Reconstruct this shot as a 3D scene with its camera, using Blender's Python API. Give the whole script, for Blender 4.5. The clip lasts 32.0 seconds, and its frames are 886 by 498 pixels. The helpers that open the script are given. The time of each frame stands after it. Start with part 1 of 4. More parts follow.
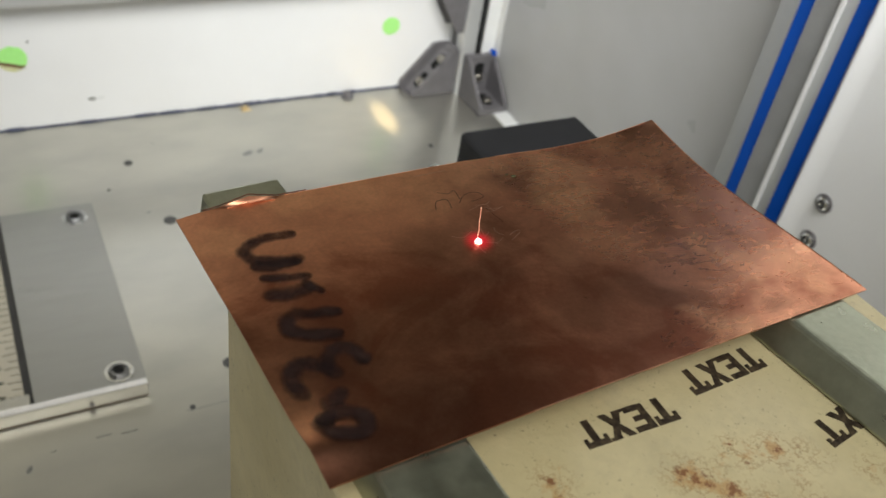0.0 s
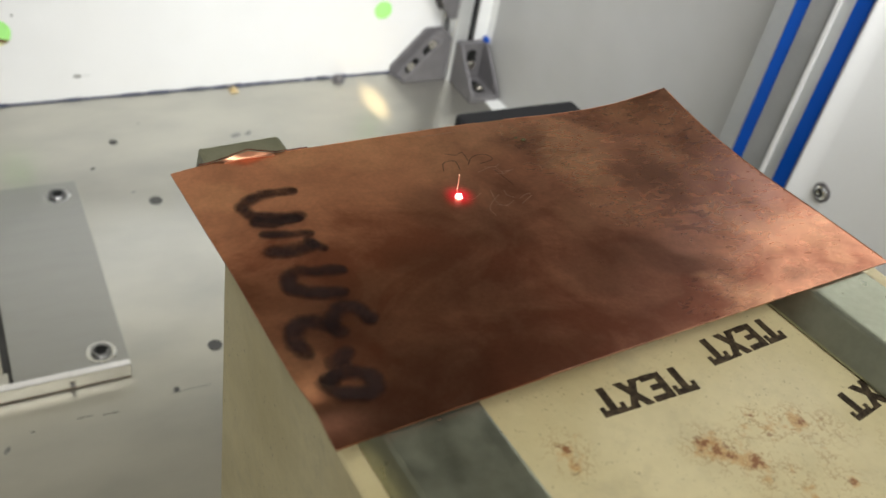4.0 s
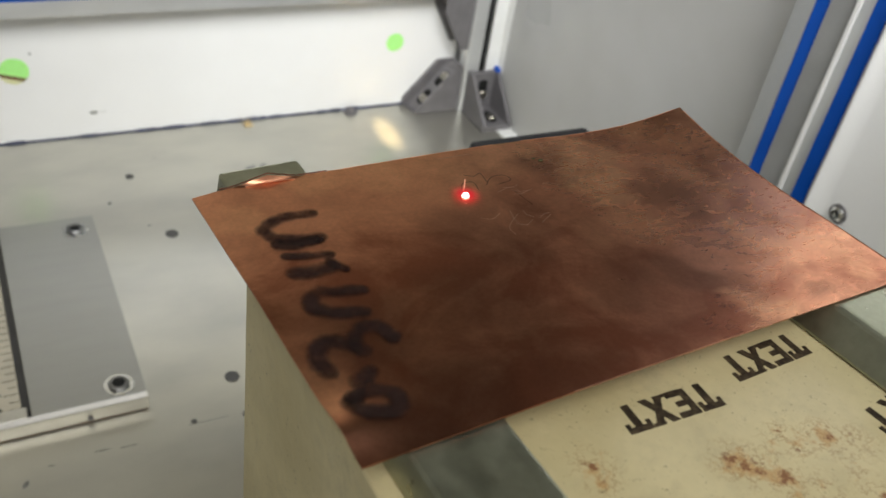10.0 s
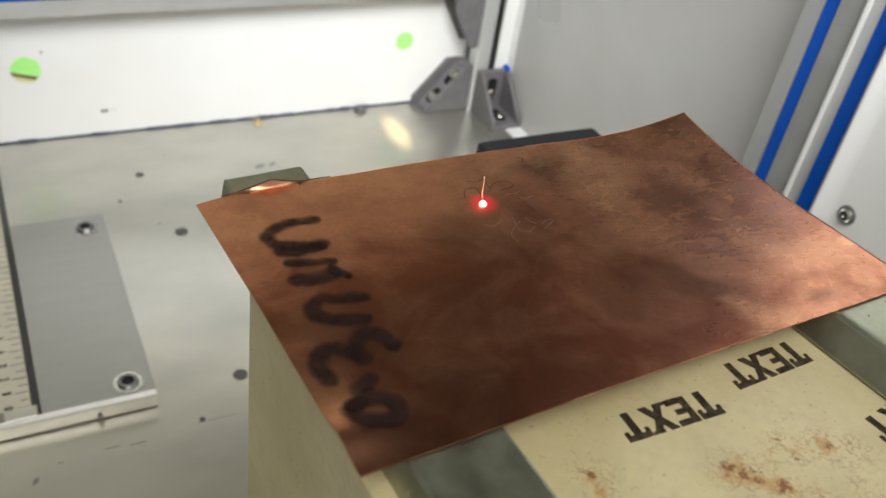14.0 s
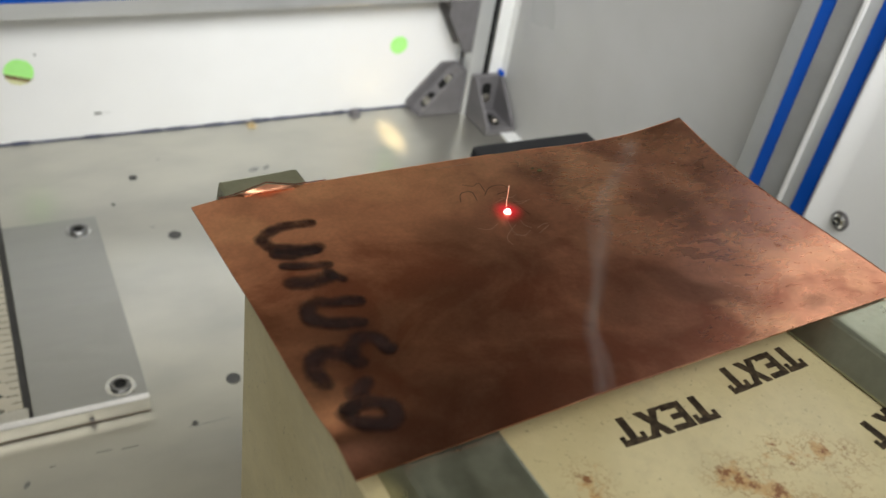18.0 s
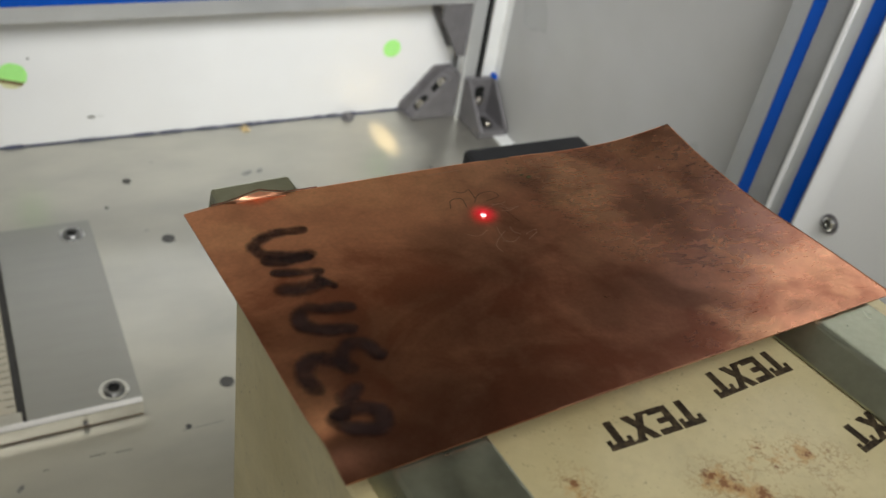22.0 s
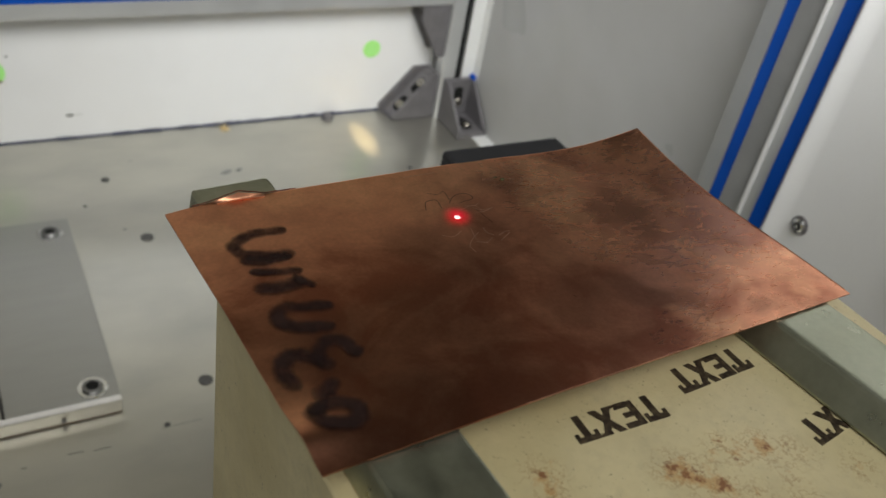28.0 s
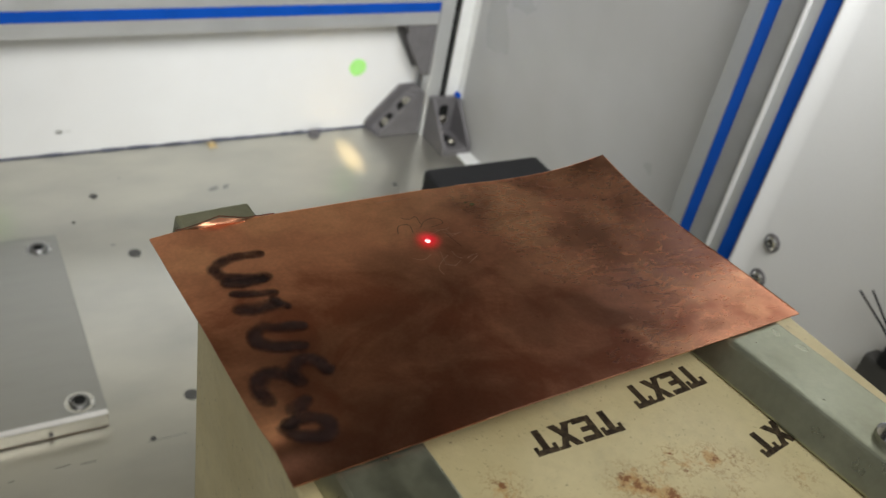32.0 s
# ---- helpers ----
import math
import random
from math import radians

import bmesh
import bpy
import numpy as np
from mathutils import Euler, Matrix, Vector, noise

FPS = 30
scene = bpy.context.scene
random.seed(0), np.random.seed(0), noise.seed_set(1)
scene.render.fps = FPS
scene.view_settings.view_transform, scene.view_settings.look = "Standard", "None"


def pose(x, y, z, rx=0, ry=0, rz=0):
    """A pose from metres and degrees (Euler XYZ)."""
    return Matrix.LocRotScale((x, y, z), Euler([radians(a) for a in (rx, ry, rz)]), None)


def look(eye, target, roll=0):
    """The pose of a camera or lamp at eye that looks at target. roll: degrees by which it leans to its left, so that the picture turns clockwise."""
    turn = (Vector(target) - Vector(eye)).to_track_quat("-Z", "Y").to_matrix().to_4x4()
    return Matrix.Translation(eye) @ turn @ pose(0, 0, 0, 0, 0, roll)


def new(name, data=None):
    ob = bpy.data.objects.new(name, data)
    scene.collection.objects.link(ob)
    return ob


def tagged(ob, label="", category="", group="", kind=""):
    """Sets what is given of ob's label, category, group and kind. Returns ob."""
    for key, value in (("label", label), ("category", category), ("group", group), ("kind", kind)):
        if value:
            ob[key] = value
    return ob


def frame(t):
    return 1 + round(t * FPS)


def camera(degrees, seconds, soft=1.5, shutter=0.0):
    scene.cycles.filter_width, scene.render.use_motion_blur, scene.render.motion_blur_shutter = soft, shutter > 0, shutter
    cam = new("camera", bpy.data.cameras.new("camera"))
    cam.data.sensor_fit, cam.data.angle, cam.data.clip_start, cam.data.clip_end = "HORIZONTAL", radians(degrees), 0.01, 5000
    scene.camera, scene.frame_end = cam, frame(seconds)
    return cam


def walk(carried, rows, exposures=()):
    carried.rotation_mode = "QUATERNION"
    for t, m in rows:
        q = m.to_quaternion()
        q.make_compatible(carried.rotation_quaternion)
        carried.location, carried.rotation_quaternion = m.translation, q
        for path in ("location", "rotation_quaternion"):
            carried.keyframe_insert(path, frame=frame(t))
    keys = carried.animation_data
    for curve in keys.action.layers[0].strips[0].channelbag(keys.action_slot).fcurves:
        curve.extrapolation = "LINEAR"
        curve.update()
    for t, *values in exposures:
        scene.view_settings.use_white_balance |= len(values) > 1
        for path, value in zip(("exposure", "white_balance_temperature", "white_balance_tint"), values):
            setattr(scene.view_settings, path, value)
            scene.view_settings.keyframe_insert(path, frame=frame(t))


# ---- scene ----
cam = camera(52.68, 32.0, soft=1.5)
cam.data.dof.use_dof = True
cam.data.dof.focus_distance, cam.data.dof.aperture_fstop = 0.19, 30.0
# seconds, eye, pitch, roll, yaw
ROWS = [
    (0, -0.3523, -0.5912, 0.3597, -38.12, 10.07, -32.64),
    (0.5, -0.3521, -0.5905, 0.3583, -38.11, 10.34, -32.85),
    (1, -0.3531, -0.5897, 0.3561, -38.05, 10.78, -33.23),
    (1.2, -0.3537, -0.5894, 0.3545, -38.02, 11.13, -33.44),
    (1.5, -0.3554, -0.5882, 0.3505, -38.27, 11.41, -33.56),
    (2, -0.3559, -0.5880, 0.3486, -38.24, 11.72, -33.74),
    (2.5, -0.3556, -0.5883, 0.3487, -38.12, 11.87, -33.84),
    (3, -0.3558, -0.5879, 0.3492, -38.16, 11.96, -33.90),
    (3.5, -0.3539, -0.5880, 0.3495, -38.16, 11.95, -33.94),
    (5.5, -0.3559, -0.5872, 0.3471, -38.05, 12.09, -34.51),
    (6, -0.3561, -0.5871, 0.3471, -38.08, 12.20, -34.46),
    (6.5, -0.3565, -0.5878, 0.3479, -38.01, 11.97, -34.26),
    (7, -0.3542, -0.5882, 0.3425, -38.42, 11.36, -34.23),
    (7.2, -0.3548, -0.5883, 0.3409, -38.26, 11.87, -34.01),
    (7.3, -0.3563, -0.5882, 0.3402, -38.20, 11.85, -34.07),
    (7.5, -0.3584, -0.5865, 0.3384, -38.18, 12.17, -34.30),
    (7.6, -0.3584, -0.5869, 0.3387, -38.12, 12.37, -34.55),
    (7.7, -0.3584, -0.5864, 0.3404, -37.69, 12.66, -35.02),
    (7.8, -0.3572, -0.5876, 0.3408, -37.74, 12.23, -34.82),
    (8, -0.3558, -0.5881, 0.3436, -37.69, 11.74, -34.51),
    (8.2, -0.3543, -0.5885, 0.3446, -37.72, 11.31, -34.01),
    (8.3, -0.3539, -0.5886, 0.3455, -37.64, 10.86, -33.66),
    (8.5, -0.3538, -0.5886, 0.3479, -37.25, 10.15, -32.91),
    (9, -0.3543, -0.5887, 0.3483, -36.78, 9.97, -32.67),
    (9.5, -0.3553, -0.5890, 0.3475, -36.39, 10.12, -32.59),
    (10, -0.3558, -0.5887, 0.3473, -36.28, 10.16, -32.56),
    (10.5, -0.3561, -0.5888, 0.3471, -36.40, 10.05, -32.36),
    (10.8, -0.3566, -0.5882, 0.3477, -36.54, 9.90, -32.08),
    (11, -0.3579, -0.5874, 0.3486, -36.65, 9.69, -31.93),
    (11.5, -0.3572, -0.5872, 0.3488, -36.68, 9.52, -31.74),
    (12, -0.3575, -0.5871, 0.3491, -36.53, 9.57, -31.86),
    (12.5, -0.3569, -0.5874, 0.3491, -36.38, 9.70, -31.97),
    (13, -0.3571, -0.5876, 0.3493, -36.39, 9.81, -32.02),
    (13.5, -0.3555, -0.5887, 0.3499, -36.59, 9.85, -31.90),
    (14, -0.3545, -0.5889, 0.3496, -36.65, 9.91, -31.78),
    (14.5, -0.3546, -0.5892, 0.3497, -36.54, 10.10, -31.83),
    (16.5, -0.3549, -0.5890, 0.3492, -36.42, 10.23, -32.02),
    (17, -0.3551, -0.5888, 0.3490, -36.44, 10.26, -32.07),
    (17.5, -0.3551, -0.5885, 0.3494, -36.36, 10.36, -32.20),
    (18, -0.3548, -0.5886, 0.3493, -36.30, 10.39, -32.25),
    (18.5, -0.3553, -0.5886, 0.3495, -36.28, 10.42, -32.26),
    (19, -0.3557, -0.5894, 0.3499, -36.31, 10.36, -32.16),
    (19.5, -0.3556, -0.5893, 0.3497, -36.39, 10.31, -32.09),
    (20, -0.3557, -0.5892, 0.3495, -36.36, 10.38, -32.18),
    (20.5, -0.3553, -0.5888, 0.3496, -36.20, 10.54, -32.52),
    (21, -0.3557, -0.5900, 0.3515, -36.08, 10.55, -32.66),
    (21.5, -0.3556, -0.5900, 0.3516, -36.05, 10.57, -32.73),
    (22, -0.3548, -0.5898, 0.3513, -36.13, 10.55, -32.67),
    (22.5, -0.3547, -0.5899, 0.3515, -36.35, 10.42, -32.52),
    (23, -0.3539, -0.5904, 0.3518, -36.39, 10.30, -32.36),
    (23.5, -0.3544, -0.5902, 0.3525, -36.32, 10.28, -32.41),
    (24, -0.3544, -0.5902, 0.3523, -36.25, 10.34, -32.50),
    (24.5, -0.3548, -0.5901, 0.3524, -36.22, 10.39, -32.53),
    (25, -0.3546, -0.5901, 0.3522, -36.18, 10.38, -32.54),
    (25.5, -0.3546, -0.5903, 0.3531, -36.10, 10.40, -32.46),
    (27.5, -0.3549, -0.5929, 0.3547, -35.76, 11.39, -33.92),
    (28, -0.3562, -0.5936, 0.3546, -35.92, 11.65, -34.24),
    (28.5, -0.3540, -0.5939, 0.3538, -36.03, 11.75, -34.27),
    (29, -0.3551, -0.5946, 0.3550, -36.09, 11.66, -34.29),
    (29.2, -0.3544, -0.5958, 0.3581, -36.51, 11.05, -33.67),
    (29.3, -0.3556, -0.5965, 0.3586, -36.61, 11.09, -33.81),
    (29.4, -0.3548, -0.5967, 0.3574, -37.49, 10.92, -33.66),
    (29.5, -0.3540, -0.5978, 0.3554, -38.06, 11.19, -34.02),
    (29.6, -0.3535, -0.5996, 0.3546, -37.87, 11.87, -34.88),
    (29.7, -0.3528, -0.6017, 0.3563, -37.47, 12.06, -35.44),
    (29.8, -0.3520, -0.6024, 0.3577, -37.12, 11.99, -35.49),
    (30, -0.3526, -0.6018, 0.3581, -36.59, 12.01, -35.21),
    (30.5, -0.3552, -0.6006, 0.3578, -36.18, 12.15, -34.88),
    (31, -0.3554, -0.6008, 0.3590, -35.98, 12.15, -34.81),
    (31.5, -0.3563, -0.6008, 0.3613, -35.46, 12.04, -34.84),
    (32, -0.3569, -0.6008, 0.3626, -34.98, 12.04, -34.82),
]
EXPOSURES = [(0, -0.17), (1, 0.13), (2, 0.05), (3, 0.02), (6.4, 0.04), (7, 0.23), (7.6, 0.39), (8.1, 0.19), (9, -0.20), (9.9, -0.13), (11, -0.18), (12, -0.22), (13, -0.13), (14, 0.06), (14.6, 0.02), (16.5, -0.11), (19, -0.11), (20, -0.15), (21, -0.23), (23, -0.36), (25.5, -0.32), (28, -0.54), (29, -0.26), (30, -0.06), (31, -0.12), (32, -0.30)]
walk(cam, [(t, pose(x, y, z, 90 + pitch, 0, yaw) @ pose(0, 0, 0, 0, 0, roll)) for t, x, y, z, pitch, roll, yaw in ROWS], EXPOSURES)

# ---- light ----
world = bpy.data.worlds.new("room")
scene.world = world
world.use_nodes = True
world.node_tree.nodes["Background"].inputs["Color"].default_value = (0.86, 0.87, 0.87, 1)
world.node_tree.nodes["Background"].inputs["Strength"].default_value = 0.35


def area_lamp(name, eye, target, wide, high, watts, colour):
    data = bpy.data.lights.new(name, "AREA")
    data.shape, data.size, data.size_y, data.energy, data.color = "RECTANGLE", wide, high, watts, colour
    ob = new(name, data)
    ob.matrix_world = look(eye, target)
    return ob


# daylight through the open front of the cabinet
area_lamp("front_daylight", (-0.42, -1.03, 1.08), (-0.15, -0.33, 0.10), 0.7, 0.5, 5.7, (1.0, 0.975, 0.915))
# unseen lamp added to brighten the rear and side panels
area_lamp("added_panel_fill", (-0.18, -0.43, 0.43), (-0.07, -0.03, 0.07), 0.42, 0.16, 0.86, (0.96, 0.985, 1.0)).data.spread = radians(88)
# unseen spot added for the warm patch of light on the base plate
patch_spot = bpy.data.lights.new("floor_patch_spot", "SPOT")
patch_spot.energy, patch_spot.spot_size, patch_spot.spot_blend, patch_spot.shadow_soft_size, patch_spot.color = 120.0, radians(6.0), 0.9, 0.004, (1.0, 0.74, 0.36)
new("floor_patch_spot", patch_spot).matrix_world = look((-0.082, -0.10, 0.60), (-0.0764, -0.042, 0.0)) @ Matrix.Diagonal((0.34, 1, 1, 1))


# ---- materials ----
def links(mat):
    return mat.node_tree.nodes, mat.node_tree.links


def surface(name, colour, rough=0.5, metal=0.0, vary=0.12, scale=60.0, bump=0.1, grain=900.0, stretch=(1, 1, 1), stain=None, stain_amount=0.0, stain_scale=25.0, rough_vary=0.1, spec=0.5):
    """A worn surface: colour that varies at two scales, stains, roughness that varies, and fine relief."""
    mat = bpy.data.materials.new(name)
    mat.use_nodes = True
    n, l = links(mat)
    b = n["Principled BSDF"]
    b.inputs["Metallic"].default_value = metal
    b.inputs["Specular IOR Level"].default_value = spec
    co = n.new("ShaderNodeTexCoord")
    mp = n.new("ShaderNodeMapping")
    mp.inputs["Scale"].default_value = stretch
    l.new(co.outputs["Object"], mp.inputs["Vector"])

    def tex(sc, detail=5.0):
        t = n.new("ShaderNodeTexNoise")
        t.inputs["Scale"].default_value, t.inputs["Detail"].default_value = sc, detail
        l.new(mp.outputs["Vector"], t.inputs["Vector"])
        return t

    def span(src, lo, hi, a, c):
        m = n.new("ShaderNodeMapRange")
        m.interpolation_type = "SMOOTHSTEP"
        m.inputs["From Min"].default_value, m.inputs["From Max"].default_value = lo, hi
        m.inputs["To Min"].default_value, m.inputs["To Max"].default_value = a, c
        l.new(src, m.inputs["Value"])
        return m.outputs["Result"]

    big, fine = tex(scale), tex(grain, 3.0)
    hsv = n.new("ShaderNodeHueSaturation")
    hsv.inputs["Color"].default_value = (*colour, 1)
    add = n.new("ShaderNodeMath")
    add.operation = "ADD"
    l.new(span(big.outputs["Fac"], 0.2, 0.8, 1 - vary, 1 + vary), add.inputs[0])
    l.new(span(fine.outputs["Fac"], 0.25, 0.75, -vary * 0.4, vary * 0.4), add.inputs[1])
    l.new(add.outputs["Value"], hsv.inputs["Value"])
    out = hsv.outputs["Color"]
    if stain:
        st = tex(stain_scale, 4.0)
        mix = n.new("ShaderNodeMix")
        mix.data_type = "RGBA"
        l.new(span(st.outputs["Fac"], 0.30, 0.85, 0.0, stain_amount), mix.inputs["Factor"])
        l.new(out, mix.inputs["A"])
        mix.inputs["B"].default_value = (*stain, 1)
        out = mix.outputs["Result"]
    l.new(out, b.inputs["Base Color"])
    l.new(span(big.outputs["Fac"], 0.15, 0.85, rough - rough_vary, rough + rough_vary), b.inputs["Roughness"])
    if not bump:
        return mat
    bm_ = n.new("ShaderNodeBump")
    bm_.inputs["Strength"].default_value, bm_.inputs["Distance"].default_value = bump, 0.0005
    l.new(fine.outputs["Fac"], bm_.inputs["Height"])
    l.new(bm_.outputs["Normal"], b.inputs["Normal"])
    return mat


def glow(name, colour, strength):
    mat = bpy.data.materials.new(name)
    mat.use_nodes = True
    b = mat.node_tree.nodes["Principled BSDF"]
    b.inputs["Base Color"].default_value = (*colour, 1)
    b.inputs["Emission Color"].default_value = (*colour, 1)
    b.inputs["Emission Strength"].default_value = strength
    return mat


ALU = surface("brushed_aluminium", (0.545, 0.53, 0.465), 0.31, 0.88, 0.05, 9, 0.0, 900, (1, 2, 1), (0.34, 0.34, 0.32), 0.6, 13, 0.05)
PLATE = surface("ground_aluminium", (0.38, 0.377, 0.345), 0.42, 0.8, 0.05, 30, 0.05, 700, (1, 6, 1))
LEDGE = surface("milled_aluminium_edge", (0.58, 0.565, 0.51), 0.36, 0.9, 0.10, 60, 0.10, 600, (1, 1, 3), (0.30, 0.28, 0.24), 0.5, 60)
# lighter copy of the ledge metal, so that its top reads as lit
LEDGE_LIT = surface("ledge_lit_top", (0.80, 0.78, 0.74), 0.5, 0.2, 0.08, 60, 0.1, 600)
ANODISED = surface("anodised_profile", (0.60, 0.605, 0.60), 0.38, 0.6, 0.04, 40, 0.04, 900)
# darker copy of the profile metal, for the side post's shaded face
ANODISED_SHADED = surface("shaded_profile", (0.40, 0.405, 0.40), 0.45, 0.45, 0.06, 40, 0.05, 900)
PAINT_WHITE = surface("white_powder_coat", (0.84, 0.84, 0.83), 0.45, 0.0, 0.03, 14, 0.12, 1400, (1, 1, 1), (0.74, 0.72, 0.68), 0.3, 10)
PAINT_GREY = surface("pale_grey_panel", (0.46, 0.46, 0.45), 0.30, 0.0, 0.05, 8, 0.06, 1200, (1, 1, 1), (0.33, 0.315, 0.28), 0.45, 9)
PAINT_DARK = surface("dark_grey_panel", (0.035, 0.035, 0.036), 0.6, 0.0, 0.1, 10, 0.08, 1200)
PAINT_MID = surface("cream_reflector_panel", (0.82, 0.775, 0.63), 0.5, 0.0, 0.08, 10, 0.08, 1200)
BLUE = surface("blue_plastic", (0.0005, 0.068, 0.40), 0.5, 0.0, 0.08, 60, 0.03, spec=0.2)
NAVY = surface("dark_blue_sealant", (0.05, 0.06, 0.11), 0.6, 0.0, 0.5, 120, 0.3)
CAST = surface("cast_zinc_grey", (0.21, 0.20, 0.205), 0.5, 0.5, 0.12, 120, 0.25, 1200)
STEEL = surface("ground_steel_greenish", (0.41, 0.425, 0.325), 0.34, 0.9, 0.10, 150, 0.12, 600, (1, 1, 1), (0.20, 0.19, 0.11), 0.6, 40)
BLACK = surface("black_plastic", (0.012, 0.012, 0.013), 0.6, 0.0, 0.2, 80, 0.15, spec=0.2)
GREY_PLASTIC = surface("dark_grey_plastic", (0.085, 0.083, 0.078), 0.55, 0.0, 0.15, 80, 0.1, spec=0.2)
CHROME = surface("bright_screw_steel", (0.62, 0.62, 0.60), 0.22, 1.0, 0.06, 200, 0.03)
BRASS = surface("yellow_zinc_steel", (0.62, 0.50, 0.30), 0.34, 1.0, 0.1, 200, 0.03)
ZINC = surface("dull_zinc_steel", (0.50, 0.47, 0.40), 0.30, 1.0, 0.1, 200, 0.03)
GUNMETAL = surface("blackened_screw_steel", (0.22, 0.22, 0.215), 0.32, 1.0, 0.1, 200, 0.03)
# black for print, and in place of the shade inside holes and sockets
DARK = surface("print_and_hole_shade", (0.015, 0.015, 0.014), 0.7, 0.0, 0.2, 200, 0.1, spec=0.15)
RULER = surface("yellowed_rule", (0.50, 0.46, 0.36), 0.5, 0.1, 0.08, 60, 0.05)
GREEN = surface("green_sticker", (0.42, 0.90, 0.26), 0.5, 0.0, 0.05, 200, 0.02)
GAP_GREY = surface("gap_shade_grey", (0.25, 0.25, 0.245), 0.6, 0.0, 0.08, 60, 0.05)
SMUDGE = surface("greyish_smudge", (0.30, 0.30, 0.285), 0.5, 0.75, 0.3, 300, 0.1)
FLECK = surface("pale_green_residue", (0.10, 0.10, 0.05), 0.8, 0.0, 0.3, 900, 0.3, spec=0.1)
BROWN = surface("torn_paper_and_foot_shade", (0.16, 0.09, 0.04), 0.7, 0.0, 0.2, 300, 0.1)
BACKING = surface("yellowish_paper", (0.66, 0.66, 0.36), 0.6, 0.0, 0.06, 200, 0.1)
PAPER = surface("white_paper", (0.75, 0.75, 0.73), 0.6, 0.0, 0.04, 60, 0.1)


# places on the copper sheet (x, y, radius, strength): rubbed bright, dark with bloom, mauve; reflections painted in
# among them
WORN_AND_LIT = [(-0.2430, -0.4552, 0.0060, 0.80), (-0.2443, -0.4607, 0.0085, 1.00), (-0.2456, -0.4682, 0.0085, 1.00), (-0.2464, -0.4748, 0.0075, 1.00), (-0.2747, -0.4568, 0.0120, 1.00), (-0.2628, -0.4557, 0.0100, 0.90), (-0.2533, -0.4540, 0.0080, 0.80), (-0.2258, -0.4929, 0.0050, 0.90), (-0.2237, -0.4982, 0.0060, 0.55), (-0.2142, -0.4980, 0.0060, 0.55), (-0.2102, -0.5021, 0.0060, 0.50), (-0.2103, -0.5076, 0.0050, 0.45), (-0.2408, -0.5124, 0.0060, 0.90), (-0.2351, -0.5130, 0.0050, 0.90), (-0.2421, -0.5085, 0.0040, 0.70), (-0.2466, -0.4853, 0.0070, 0.50), (-0.2540, -0.4861, 0.0070, 0.40), (-0.2241, -0.4690, 0.0070, 0.50), (-0.2200, -0.4779, 0.0070, 0.45), (-0.2988, -0.4540, 0.0080, 0.90), (-0.2882, -0.4545, 0.0100, 0.90), (-0.3172, -0.4634, 0.0050, 0.80), (-0.2027, -0.5012, 0.0040, 0.60), (-0.2160, -0.4590, 0.0090, 0.60), (-0.2235, -0.4560, 0.0080, 0.60), (-0.2085, -0.4650, 0.0070, 0.50), (-0.2086, -0.4560, 0.0060, 0.60), (-0.2096, -0.4518, 0.0050, 0.60), (-0.2069, -0.4653, 0.0060, 0.50), (-0.3185, -0.5068, 0.0050, 0.80), (-0.3190, -0.5031, 0.0040, 0.60), (-0.3204, -0.4620, 0.0060, 0.60), (-0.2811, -0.4573, 0.0100, 0.60)]
BLOOM_AND_DIM = [(-0.2531, -0.4609, 0.0080, 1.00), (-0.2493, -0.4651, 0.0060, 0.90), (-0.2370, -0.4565, 0.0050, 0.60), (-0.2317, -0.4750, 0.0080, 1.00), (-0.2375, -0.4756, 0.0060, 0.80), (-0.2314, -0.4824, 0.0070, 0.70), (-0.2120, -0.4672, 0.0050, 0.60), (-0.2188, -0.4715, 0.0050, 0.60), (-0.2432, -0.5032, 0.0070, 0.90), (-0.2382, -0.5039, 0.0050, 0.60), (-0.2253, -0.5111, 0.0050, 0.90), (-0.2470, -0.5004, 0.0080, 0.70), (-0.2806, -0.4751, 0.0100, 0.70), (-0.2754, -0.4836, 0.0100, 0.60), (-0.2665, -0.4789, 0.0080, 0.50), (-0.2587, -0.5002, 0.0100, 0.60), (-0.2890, -0.4942, 0.0120, 0.50), (-0.3068, -0.4972, 0.0120, 0.60), (-0.2823, -0.5022, 0.0120, 0.50), (-0.3096, -0.5168, 0.0110, 0.80), (-0.2977, -0.5152, 0.0120, 0.70), (-0.2811, -0.5146, 0.0100, 0.50)]
PAINTED_SHEEN = [(-0.2128, -0.4809, 0.0080, 0.80), (-0.2115, -0.4866, 0.0070, 0.90), (-0.2308, -0.4934, 0.0060, 0.90), (-0.2386, -0.4959, 0.0070, 0.60), (-0.2059, -0.4711, 0.0060, 0.70), (-0.2195, -0.4936, 0.0050, 0.50)]


